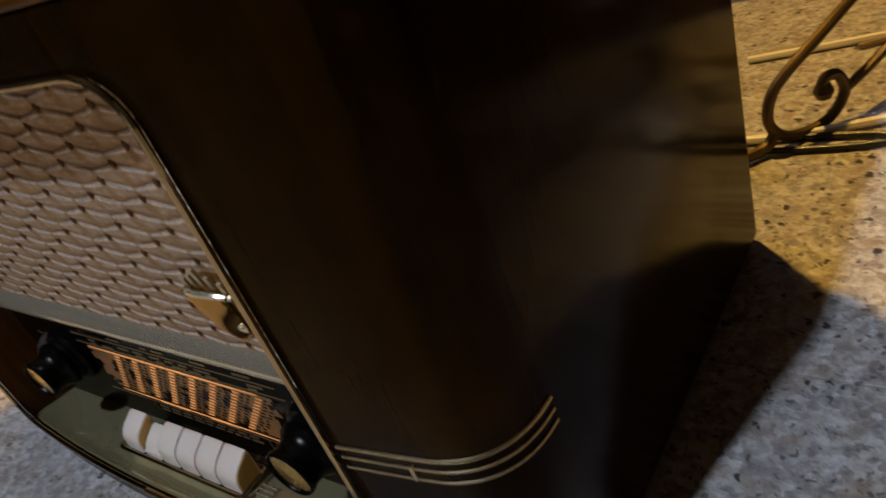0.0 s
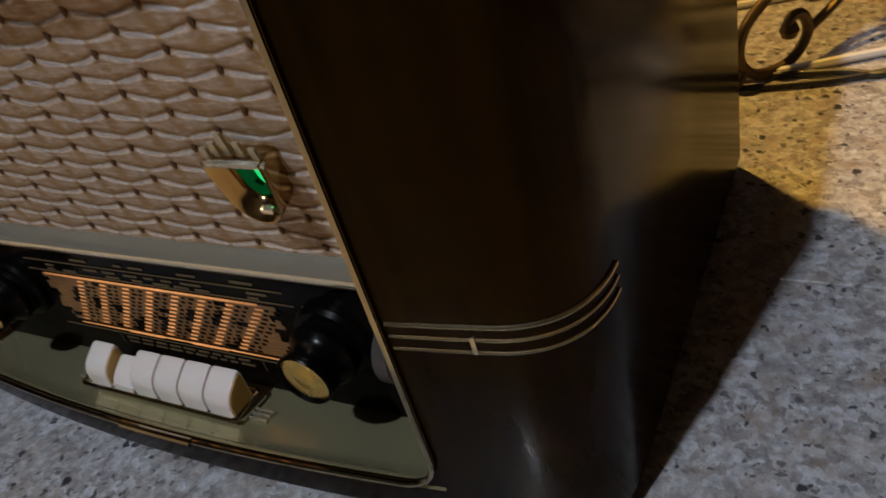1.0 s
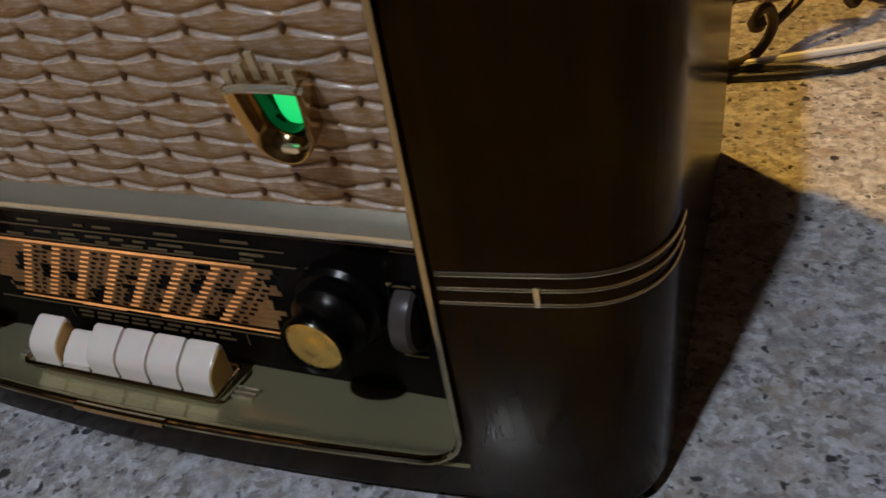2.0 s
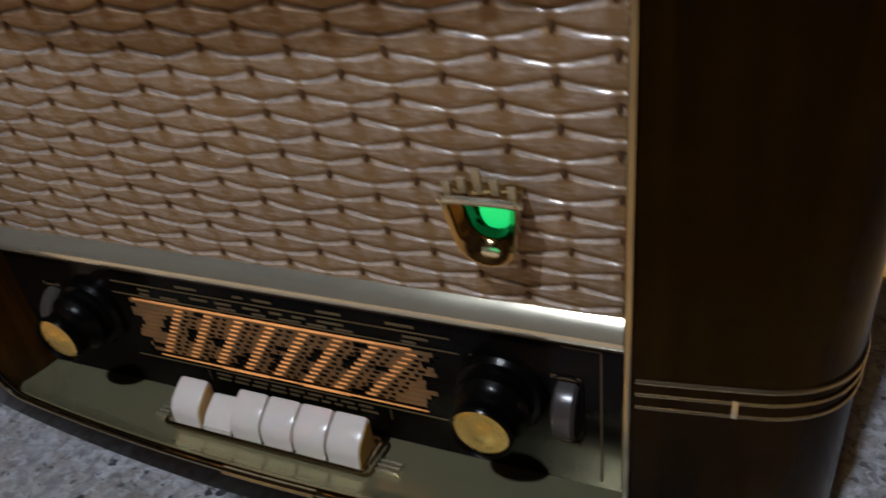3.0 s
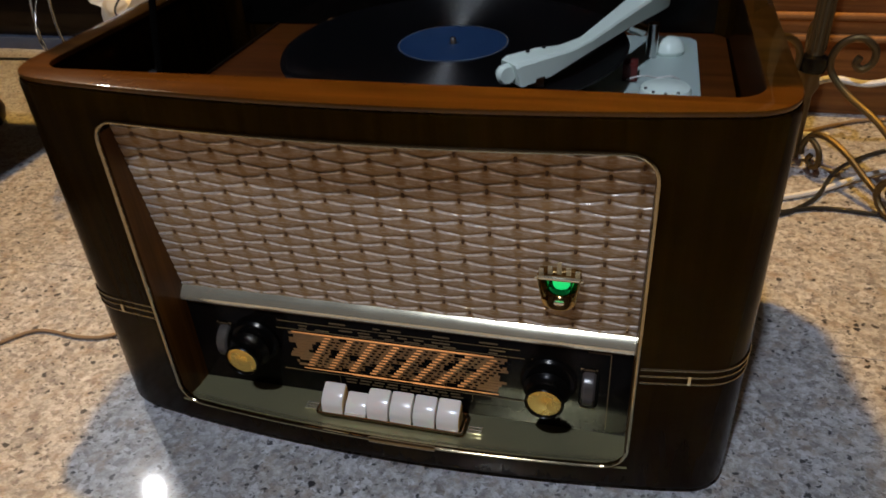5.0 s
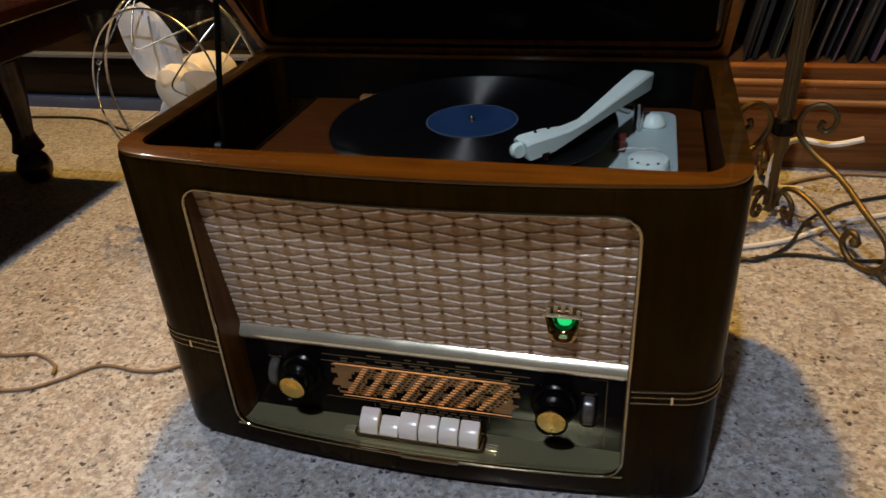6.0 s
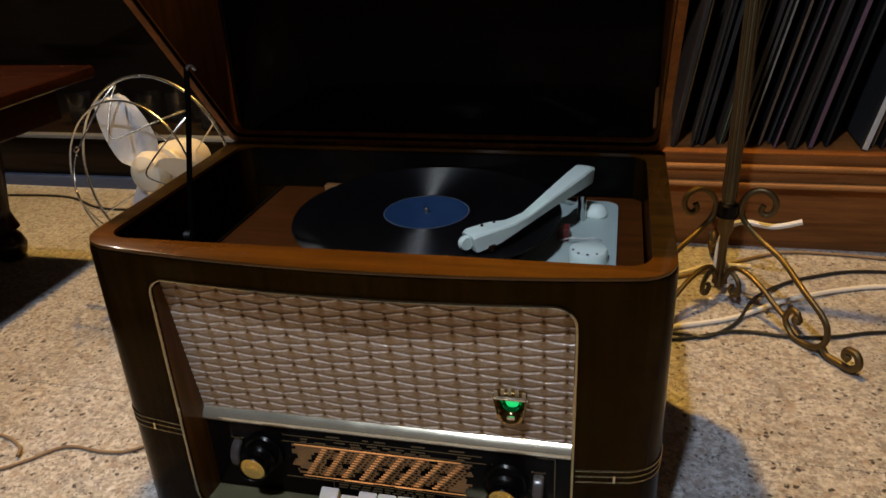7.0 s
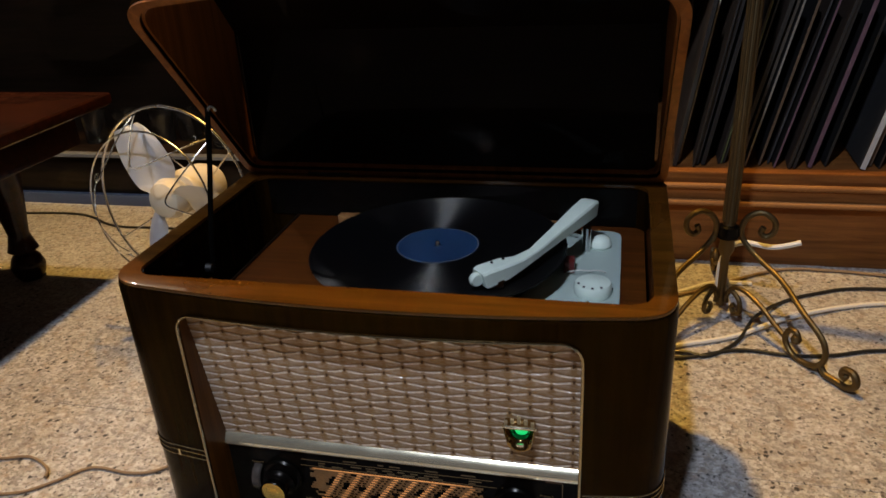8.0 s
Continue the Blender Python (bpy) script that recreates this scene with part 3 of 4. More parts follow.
def player():
    pl = empty("record_player", (0.015, 0.212, 0.285))
    tagged(pl, "pale green record player with cream tone arm, set in", "record player")
    turntable = pose(0.0125, -0.0345, 0)
    part("platter", revolve([(0, 0.004), (0.113, 0.004), (0.116, 0.007), (0.116, 0.029), (0.113, 0.032), (0, 0.032)], 64, turntable), M["bakelite"], pl)
    part("spindle", revolve([(0.0030, 0.026), (0.0030, 0.0368), (0.0018, 0.0388), (0, 0.0391)], 16, turntable), M["chrome"], pl)
    ox, oy = 0.015, 0.212
    # base plate at the arm's side
    xs0, xs1, ys0, ys1 = 0.085 - ox, 0.230 - ox, 0.040 - oy, 0.304 - oy
    out = rounded_rect(xs0, ys0, xs1, ys1, 0.016)
    part("base_plate", prism(out, 0.0004, 0.004, 0.0012), M["plate"], pl, "grey green enamelled metal plate")
    # speed selector
    sel = pose(0.202 - ox, 0.140 - oy, 0.004)
    knob = part("speed_knob", revolve([(0, 0), (0.0185, 0), (0.0195, 0.003), (0.0195, 0.011), (0.018, 0.0135), (0.013, 0.0140), (0.010, 0.0155), (0, 0.0158)], 40, sel), M["cream"], pl, "round cream speed selector")
    for a in (200, 235, 270, 305):
        x, y = 0.202 - ox + 0.0155 * math.cos(radians(a)), 0.140 - oy + 0.0155 * math.sin(radians(a))
        part("mark", box((x - 0.0012, y - 0.0012, 0.0174), (x + 0.0012, y + 0.0012, 0.0184)), M["black"], knob, smooth=0)
    part("scale_mark", tube([(0.202 - ox + 0.023 * math.cos(radians(a)), 0.140 - oy + 0.023 * math.sin(radians(a)), 0.0044) for a in range(30, 131, 10)], 0.0012, 6), M["black"], pl)
    # arm rest, pivot and arm
    part("arm_post", revolve([(0, 0.0), (0.013, 0.0), (0.014, 0.003), (0.012, 0.009), (0.007, 0.013), (0, 0.014)], 28, pose(0.205 - ox, 0.258 - oy, 0.004)), M["cream"], pl, "cream arm pivot post")
    part("arm_support", revolve([(0.005, 0.0), (0.005, 0.03), (0, 0.03)], 14, pose(0.190 - ox, 0.244 - oy, 0.004)), M["chrome"], pl)
    arm = bmesh.new()
    # stations along the arm: x, y, z, half width, half height
    st = [(0.0905, 0.092, 0.3255, 0.0112, 0.0110), (0.0925, 0.094, 0.3262, 0.0124, 0.0122), (0.111, 0.111, 0.3278, 0.0118, 0.0110), (0.125, 0.122, 0.3300, 0.0084, 0.0072),
          (0.138, 0.143, 0.331, 0.0066, 0.0058), (0.158, 0.190, 0.334, 0.0092, 0.0078), (0.177, 0.236, 0.3355, 0.0120, 0.0110), (0.187, 0.260, 0.3360, 0.0125, 0.0125), (0.190, 0.267, 0.335, 0.0110, 0.0110)]
    st = [(x + 0.0033, y - 0.0126, z + 0.006, hw, hh) for x, y, z, hw, hh in st]
    rings = []
    for i, (x, y, z, hw, hh) in enumerate(st):
        a, b = Vector(st[max(0, i - 1)][:3]), Vector(st[min(len(st) - 1, i + 1)][:3])
        d = (b - a).normalized()
        side = Vector((d.y, -d.x, 0)).normalized()
        up = side.cross(d)
        c = Vector((x - ox, y - oy, z - 0.285))
        rings.append([arm.verts.new(c + side * hw * 0.86 * u + up * hh * 0.74 * v) for u, v in ((0.94, -1), (1.0, 0.70), (0.84, 1.0), (0, 1.05), (-0.84, 1.0), (-1.0, 0.70), (-0.94, -1))])
    for a, b in zip(rings, rings[1:]):
        for k in range(7):
            arm.faces.new((a[k], a[(k + 1) % 7], b[(k + 1) % 7], b[k]))
    arm.faces.new(rings[0])
    arm.faces.new(rings[-1])
    arm_ob = part("tone_arm", arm, M["cream"], pl, "cream pale green plastic tone arm", 28)
    part("finger_lift", revolve([(0, -0.004), (0.006, -0.004), (0.0075, 0.0), (0.006, 0.004), (0, 0.004)], 18, pose(0.0908 - ox, 0.0759 - oy, 0.047, 90, 0, 40)), M["cream"], arm_ob)
    part("cartridge", box((0.1053 - ox, 0.0824 - oy, 0.0355), (0.1173 - ox, 0.0964 - oy, 0.042), 0.001), M["lid_edge"], arm_ob, "brown pick-up cartridge")
    for dx, dy in ((0.1038, 0.0929), (0.1138, 0.1029)):
        part("screw", revolve([(0, 0), (0.0016, 0), (0.0013, 0.0012), (0, 0.0014)], 12, pose(dx - ox, dy - oy, 0.3426 - 0.285)), M["black"], arm_ob, "small dark screw")
    part("counter_spring", revolve([(0, 0), (0.006, 0), (0.006, 0.022), (0, 0.022)], 12, pose(0.180 - ox, 0.232 - oy, 0.032, 65, 0, -40)), M["chrome"], pl)
    part("lead_wire", tube(smooth_path([(0.172 - ox, 0.182 - oy, 0.006), (0.184 - ox, 0.176 - oy, 0.012), (0.196 - ox, 0.186 - oy, 0.007), (0.206 - ox, 0.180 - oy, 0.011), (0.214 - ox, 0.186 - oy, 0.006)], 6), 0.0008, 6), M["white"], pl)
    part("red_block", box((0.168 - ox, 0.183 - oy, 0.004), (0.180 - ox, 0.200 - oy, 0.018), 0.001), plain("dark_red_plastic", (0.10, 0.012, 0.010), 0.4), pl)
    # packing corners behind the platter
    for x in (-0.118, 0.128):
        part("corner_block", box((x - 0.022 - ox, 0.300 - oy, 0.0005), (x + 0.022 - ox, 0.312 - oy, 0.012), 0.001), M["edge"], pl)
    return pl


player()


def record():
    rec = empty("gramophone_record", (0.0275, 0.1775, 0.3175))
    tagged(rec, "black long-playing record with a deep blue label, lying on the platter", "record")
    prof = [(0.0045, 0.0), (0.0505, 0.0), (0.1505, 0.0), (0.1512, 0.0008), (0.1505, 0.0018), (0.147, 0.0015), (0.1465, 0.0012)]
    r = 0.1465
    while r > 0.058:
        prof += [(r - 0.0012, 0.00128), (r - 0.0016, 0.0012)]
        r -= 0.0046
    prof += [(0.053, 0.0012), (0.0505, 0.0015), (0.0045, 0.0015)]
    part("vinyl_disc", revolve([(r * 0.958, z) for r, z in prof], 96), M["vinyl"], rec)
    part("label", revolve([(0.0043, 0.0017), (0.0470, 0.0017), (0.0470, 0.0013)], 64), M["blue"], rec, "deep blue paper label")
    part("label_ring", revolve([(0.0455, 0.0018), (0.0462, 0.0018)], 64), M["silver"], rec)


record()


# ---- dial, knobs, keys, badge ----
def bar(bm, x0, x1, z0, z1, lean=0.0, y=0.0382, t=0.0006):
    """A thin printed bar on the dial; lean shifts its top."""
    vs = [(x0, z0), (x1, z0), (x1 + lean, z1), (x0 + lean, z1)]
    f = [bm.verts.new((a, y - t, b)) for a, b in vs]
    bm.faces.new(f)
    g = [bm.verts.new((a, y, b)) for a, b in vs]
    for k in range(4):
        bm.faces.new((f[k], f[(k + 1) % 4], g[(k + 1) % 4], g[k]))


def dial():
    rng = random.Random(4)
    # lit field behind the scale, uneven at both ends
    field = bmesh.new()
    z = 0.0600
    while z < 0.0975:
        a, b = -0.094 - rng.uniform(0, 0.010), 0.088 + rng.uniform(0, 0.011)
        bar(field, a, b, z, z + 0.0029, 0, 0.0383, 0.0003)
        z += 0.0033
    ls = part("lit_scale", field, M["glow"], RADIO, "amber lit tuning scale", 0)
    ls["kind"] = "stuff"
    # dark station names and gaps on the field
    dark = bmesh.new()

    def column(k, j):
        return -0.0775 + k * 0.0208 + 0.0023 * (j - 5) * (0.92 + 0.05 * k)

    for k in range(8):
        gaps = {rng.randrange(0, 11) for _ in range(2)} | set(range(*((lambda s: (s, s + rng.randrange(2, 5)))(rng.randrange(0, 8)))))
        for j in range(11):
            z = 0.0606 + j * 0.00345
            x = column(k, j)
            if j in gaps:
                bar(dark, x - rng.uniform(0.004, 0.010), x, z - 0.0008, z + 0.0026, 0, 0.0379, 0.0002)
            for n in range(2):
                q = x + 0.0075 + n * 0.0062 + rng.uniform(-0.001, 0.001)
                bar(dark, q, q + rng.uniform(0.002, 0.0045), z, z + 0.0016, 0, 0.0379, 0.0002)
    st = part("station_print", dark, M["bakelite"], RADIO, "", 0)
    st["kind"] = "stuff"
    lit = bmesh.new()
    for k in range(8):
        for j in range(11):
            z = 0.0609 + j * 0.00345
            x = column(k, j)
            bar(lit, x, x + 0.0056, z + 0.0002, z + 0.0012, 0, 0.0378, 0.0003)
    bar(lit, -0.098, 0.086, 0.0988, 0.1003, 0, 0.0378, 0.0003)
    bar(lit, -0.092, 0.090, 0.0570, 0.0580, 0, 0.0378, 0.0003)
    bar(lit, -0.045, -0.012, 0.0566, 0.0584, 0, 0.0376, 0.0003)
    bar(lit, 0.012, 0.042, 0.0566, 0.0584, 0, 0.0376, 0.0003)
    lm = part("lit_mark", lit, M["amber"], RADIO, "", 0)
    lm["kind"] = "stuff"
    dim = bmesh.new()
    for z in (0.1225, 0.1200):
        bar(dim, -0.196, 0.196, z, z + 0.0006)
    for x0, x1, z in ((-0.110, 0.108, 0.1105), (-0.112, 0.112, 0.1020), (-0.112, 0.116, 0.0536)):
        bar(dim, x0, x1, z, z + 0.0005)
    for row, z in enumerate((0.1136, 0.1068, 0.1035)):
        x = -0.09 + 0.03 * (row == 0)
        while x < 0.085:
            w = rng.uniform(0.006, 0.016)
            if rng.random() < 0.75:
                bar(dim, x, x + w, z, z + 0.0013)
            x += w + rng.uniform(0.004, 0.012)
    for row, z in enumerate((0.0498, 0.0462)):
        x = -0.052
        while x < 0.058:
            w = rng.uniform(0.005, 0.011)
            bar(dim, x, x + w, z, z + 0.0013)
            x += w + 0.003
    for x0, x1 in ((-0.058, -0.0575), (0.066, 0.0665)):
        bar(dim, x0, x1, 0.0448, 0.0522)
    # frame line at both sides
    for k in (-1, 1):
        if k > 0:
            bar(dim, 0.1811, 0.1819, 0.034, 0.118)
            bar(dim, 0.1635, 0.1815, 0.1180, 0.1188)
        bar(dim, k * 0.165 - 0.007, k * 0.165 + 0.007, 0.0985, 0.1003)
        bar(dim, k * 0.165 - 0.006, k * 0.165 + 0.006, 0.0560, 0.0575)
    for k in range(7):
        a = radians(120 - k * 10)
        x, z = 0.132 + 0.026 * math.cos(a), 0.080 + 0.026 * math.sin(a)
        bar(dim, x - 0.0012, x + 0.0012, z - 0.001, z + 0.001)
    sp = part("scale_print", dim, M["print"], RADIO, "", 0)
    sp["kind"] = "stuff"


dial()


def knob(x, z=0.0845):
    at = pose(x, 0.0383, z, 90, 0, 0)
    k = part("tuning_knob", revolve([(0.0235, 0.0), (0.0235, 0.004), (0.0215, 0.0065), (0.0185, 0.007), (0.0180, 0.010), (0.0192, 0.012), (0.0192, 0.015), (0.0172, 0.017),
                             (0.0150, 0.020), (0.0146, 0.0265), (0.0158, 0.0285), (0.0158, 0.0305), (0.0142, 0.0315), (0.0138, 0.0305)], 48, at), M["bakelite"], RADIO, "stepped black bakelite knob")
    part("cap", revolve([(0.0139, 0.0300), (0.0120, 0.0306), (0.0095, 0.0300), (0.0045, 0.0312), (0.0, 0.0315)], 48, at), M["knobface"], k, "brushed gold cap")
    part("cap_ring", revolve([(0.0142, 0.0312), (0.0150, 0.0322), (0.0157, 0.0312)], 48, at), M["bakelite"], k)


for x in (-0.135, 0.1325):
    knob(x)


def thumb_wheel(x):
    at = pose(x, 0.0425, 0.079, 0, 90, 0)
    w = part("thumb_wheel", revolve([(0.0, -0.0055), (0.016, -0.0055), (0.0178, -0.004), (0.0182, 0), (0.0178, 0.004), (0.016, 0.0055), (0, 0.0055)], 56, at), M["wheel"], RADIO, "smoky ribbed tone wheel")
    fr = rounded_rect(x - 0.0075, 0.0575, x + 0.0075, 0.1005, 0.006)
    bead("wheel_frame", [(a, 0.0380, b) for a, b in fr], 0.0007, M["bakelite"], w, True)


for x in (-0.1655, 0.1655):
    thumb_wheel(x)


def keys():
    edges = [-0.0668, -0.0455, -0.0242, -0.0030, 0.0182, 0.0394, 0.0606]
    for k in range(6):
        a, b = edges[k] + 0.0005, edges[k + 1] - 0.0005
        down = 0.008 if k == 1 else 0.0
        prof = [(0.0262, 0.034), (0.0260, 0.0548 - down), (0.0246, 0.0570 - down), (0.0220, 0.0572 - down), (0.0120, 0.0527 - down), (0.0075, 0.0498 - down), (0.0048, 0.0466 - down), (0.0034, 0.0428 - 0.5 * down), (0.0030, 0.0350)]
        prof = [(0.0262 - (0.0262 - y) * 0.80, z) for y, z in prof]
        bm = prism(prof, a, b, 0.0021, "x")
        key = part("push_key", bm, M["ivory"], RADIO, "ivory white push key, pressed down" if k == 1 else "ivory white push key", 50)
        if k in (0, 5):
            s = b - 0.0006
            cy, cz = 0.0160, 0.0450
            part("key_side", prism([(cy + (y - cy) * 0.84, cz + (z - cz) * 0.84) for y, z in prof], s, s + 0.0009, 0.0003, "x"), M["keyside"], key, "yellowed side of the key")
    fr = rounded_rect(-0.0698, 0.0045, 0.0638, 0.0285, 0.003)
    bead("key_frame", [(x, y, 0.0380) for x, y in fr], 0.0013, M["gold"], RADIO, True)
    for k in (-1, 1):
        for j in range(3):
            x = k * 0.0755 - 0.003
            part("tray_mark", box((x - 0.0065, 0.012 + j * 0.0032, 0.0312), (x + 0.0065, 0.0134 + j * 0.0032, 0.0336), 0.0004), M["silver"], RADIO)


keys()


def badge():
    """Shield-shaped metal dish round the green tuning eye; the maker's letters are plain upright bars."""
    lean = math.degrees(math.atan2(0.0315, 0.1735))
    at = pose(0.1395, 0.0262, 0.1890, lean, 0, 0)
    holder = part("badge_shield", shield(0.0162, 0.0075), M["badge"], RADIO, "polished gold shield-shaped badge", 50)
    holder.data.transform(at)
    tunnel = bmesh.new()
    loops = [[tunnel.verts.new((u * w, y, v * w + 0.0010)) for u, v in outline_shield(0.0162)] for w, y in ((0.605, 0.0010), (0.60, 0.0050), (0.57, 0.0140))]
    for la, lb in zip(loops, loops[1:]):
        for j in range(len(la)):
            tunnel.faces.new((la[j], la[(j + 1) % len(la)], lb[(j + 1) % len(la)], lb[j]))
    tunnel.faces.new(loops[-1])
    glass = part("eye_glass", tunnel, M["eyeglass"], holder, "dark green glass tube of the eye", 40)
    glass.data.transform(at)
    capsule = [(-0.0062, 0.0092), (0.0070, 0.0092)] + [(0.0004 + 0.0066 * math.cos(g), -0.0026 - 0.0092 * math.sin(g)) for g in (math.pi * k / 14 for k in range(15))]
    eye = part("tuning_eye", prism(capsule, 0.0068, 0.0085, axis="y"), M["green"], holder, "glowing green tuning eye", 0)
    eye.data.transform(at)
    arc = [(math.pi * (0.08 + 0.84 * k / 10)) for k in range(11)]
    crescent = [(0.0074 * math.cos(g), -0.0040 - 0.0098 * math.sin(g)) for g in arc] + [(0.0066 * math.cos(g), -0.0036 - 0.0080 * math.sin(g)) for g in reversed(arc)]
    dark = part("eye_shadow", prism(crescent, 0.0052, 0.0066, axis="y"), M["bakelite"], holder, "dark sector of the eye", 0)
    dark.data.transform(at)
    tip = part("badge_tip", box((-0.0040, -0.0050, -0.0172), (0.0040, -0.0014, -0.0134), 0.0014), M["silver"], holder, "bright metal tip")
    tip.data.transform(at)
    lip = part("badge_brow", tube(smooth_path([(-0.0168, -0.005, 0.0125), (-0.009, -0.0075, 0.0153), (0, -0.0085, 0.0162), (0.009, -0.0075, 0.0153), (0.0168, -0.005, 0.0125)], 6), 0.0017, 8), M["silver"], holder)
    lip.data.transform(at)
    for k, h in ((-2, 0.0062), (-1, 0.0072), (0, 0.0112), (1, 0.0072), (2, 0.0062)):
        x = k * 0.0066
        z = 0.0168 - 0.00022 * (k * k) * 3
        plate = part("brand_bar", box((x - 0.0017, -0.0044, z), (x + 0.0017, -0.0026, z + h), 0.0004), M["letter"], holder, "plain gold bar in place of a letter")
        plate.data.transform(at)


def outline_shield(w):
    """Straight top, sides drawn in slightly, wide round foot."""
    pts = [(-w, 0.0148), (w, 0.0148), (0.96 * w, 0.0075), (0.90 * w, 0.0005)]
    for k in range(0, 17):
        g = math.pi * k / 16
        pts.append((0.84 * w * math.cos(g), -0.0050 - 0.0148 * math.sin(g)))
    return pts + [(-0.90 * w, 0.0005), (-0.96 * w, 0.0075)]


def shield(w, depth):
    bm = bmesh.new()
    loops = []
    for s, y in ((0.92, 0.007), (0.99, -depth * 0.5), (1.0, -depth * 0.8), (0.97, -depth), (0.93, -depth * 0.98), (0.82, -depth * 0.55), (0.70, -depth * 0.20), (0.635, 0.0), (0.61, 0.0012)):
        loops.append([bm.verts.new((u * s, y, v * s + 0.0010 * (1 - s))) for u, v in outline_shield(w)])
    for a, b in zip(loops, loops[1:]):
        n = len(a)
        for k in range(n):
            bm.faces.new((a[k], a[(k + 1) % n], b[(k + 1) % n], b[k]))
    return bm


badge()


# ---- the lamp stand ----
def scroll(cx, cz, r0, r1, a0, turns, n=26, sign=1):
    """Spiral in a vertical plane, from outside in: (u, z) pairs."""
    return [(cx + (r0 + (r1 - r0) * k / n) * math.cos(a0 + sign * turns * 2 * math.pi * k / n),
             cz + (r0 + (r1 - r0) * k / n) * math.sin(a0 + sign * turns * 2 * math.pi * k / n)) for k in range(n + 1)]


def lamp_stand():
    st = empty("floor_stand", (0.402, 0.622, 0.0))
    tagged(st, "antique bronze wrought-iron floor stand on three scrolled legs", "stand")
    part("pole", revolve([(0, 0.085), (0.006, 0.085), (0.0065, 0.11), (0.013, 0.125), (0.011, 0.14), (0.014, 0.150), (0.014, 0.162), (0.0098, 0.17), (0.0098, 1.55), (0, 1.55)], 20), M["bronze"], st)
    for k in range(10):
        a = k * math.pi / 5
        x, y = 0.0097 * math.cos(a), 0.0097 * math.sin(a)
        part("reed", tube([(x, y, 0.175), (x, y, 1.54)], 0.0020, 6), M["bronze"], st)
    part("collar", revolve([(0.010, 0.143), (0.0165, 0.146), (0.0175, 0.156), (0.0165, 0.166), (0.0085, 0.170)], 20), M["bakelite"], st)
    leg_path = [(0.052, 0.170), (0.049, 0.160), (0.058, 0.154), (0.068, 0.164), (0.067, 0.182), (0.049, 0.194), (0.030, 0.187), (0.020, 0.168), (0.024, 0.145), (0.052, 0.122), (0.100, 0.104), (0.160, 0.086),
                (0.203, 0.060), (0.213, 0.034), (0.202, 0.014), (0.180, 0.0065), (0.155, 0.010), (0.140, 0.028), (0.146, 0.046), (0.158, 0.048), (0.163, 0.038)]
    foot_path = [(0.206, 0.022), (0.216, 0.009), (0.236, 0.0075), (0.256, 0.0080), (0.268, 0.020), (0.262, 0.034), (0.248, 0.034), (0.245, 0.024), (0.252, 0.021)]
    brace_path = [(0.030, 0.034), (0.026, 0.026), (0.034, 0.018), (0.044, 0.026), (0.040, 0.046), (0.022, 0.056), (0.012, 0.044), (0.014, 0.030)]
    arch_path = [(0.012, 0.040), (0.024, 0.062), (0.050, 0.068), (0.085, 0.058), (0.118, 0.040), (0.140, 0.030)]
    for a, top in ((-53, -12), (-131, -168), (88, 88)):
        c, s = math.cos(radians(a)), math.sin(radians(a))

        def put(p):
            """The leg's plane turns a little between the collar and the floor."""
            out = []
            for u, z in p:
                g = radians(a + (top - a) * max(0.0, min(1.0, (z - 0.085) / 0.06)))
                out.append((u * math.cos(g), u * math.sin(g), z))
            return out

        leg = part("leg", tube(smooth_path(put(leg_path), 6), 0.0047, 10), M["bronze"], st, "long scrolled leg")
        part("foot_scroll", tube(smooth_path(put(foot_path), 6), lambda t: 0.0047 + 0.0014 * t, 10), M["bronze"], leg)
        part("low_scroll", tube(smooth_path(put(brace_path), 6), 0.0041, 8), M["bronze"], leg)
        part("arch", tube(smooth_path(put(arch_path), 6), 0.0042, 8), M["bronze"], leg)
        part("scroll_ball", revolve([(0, -0.0085), (0.006, -0.006), (0.0085, 0), (0.006, 0.006), (0, 0.0085)], 14, pose(0.160 * c, 0.160 * s, 0.037)), M["bronze"], leg)
    part("centre_rod", revolve([(0, 0.02), (0.007, 0.02), (0.007, 0.12), (0, 0.12)], 12), M["bronze"], st)
    return st


lamp_stand()


# ---- record shelf behind ----
def record_shelf():
    x0, x1, y0, y1 = -0.30, 1.75, 0.83, 1.40
    sh = empty("record_shelf", ((x0 + x1) / 2, y0, 0))
    tagged(sh, "reddish brown wooden record shelf on a moulded plinth", "shelf")
    ox, oy = (x0 + x1) / 2, y0

    def bx(name, lo, hi, material, bevel=0.002, label=""):
        return part(name, box((lo[0] - ox, lo[1] - oy, lo[2]), (hi[0] - ox, hi[1] - oy, hi[2]), bevel), M[material], sh, label)

    bx("plinth", (x0, y0, 0), (x1, y1, 0.122), "shelfwood")
    for z, o, t in ((0.128, 0.012, 0.006), (0.160, 0.010, 0.006)):
        pts = [(x0 - ox, y0 - oy - o, z), (x1 - ox, y0 - oy - o, z)]
        part("moulding", tube(pts, t, 10), M["edge"], sh)
    bx("plinth_step", (x0, y0 - 0.010, 0.122), (x1, y1, 0.160), "shelfwood")
    bx("bottom_board", (x0 + 0.002, y0 - 0.004, 0.160), (x1 - 0.002, y1, 0.186), "shelfwood", 0.004)
    bx("back_board", (x0, y1, 0.0), (x1, y1 + 0.015, 1.30), "darkwood")
    bx("side_board", (x0, y0, 0.186), (x0 + 0.025, y1, 1.30), "darkwood")
    bx("side_board", (x1 - 0.025, y0, 0.186), (x1, y1, 1.30), "darkwood")
    bx("upper_board", (x0 + 0.026, y0, 0.62), (x1 - 0.026, y1, 0.645), "shelfwood")
    bx("top_board", (x0, y0, 1.302), (x1, y1, 1.33), "shelfwood")


record_shelf()


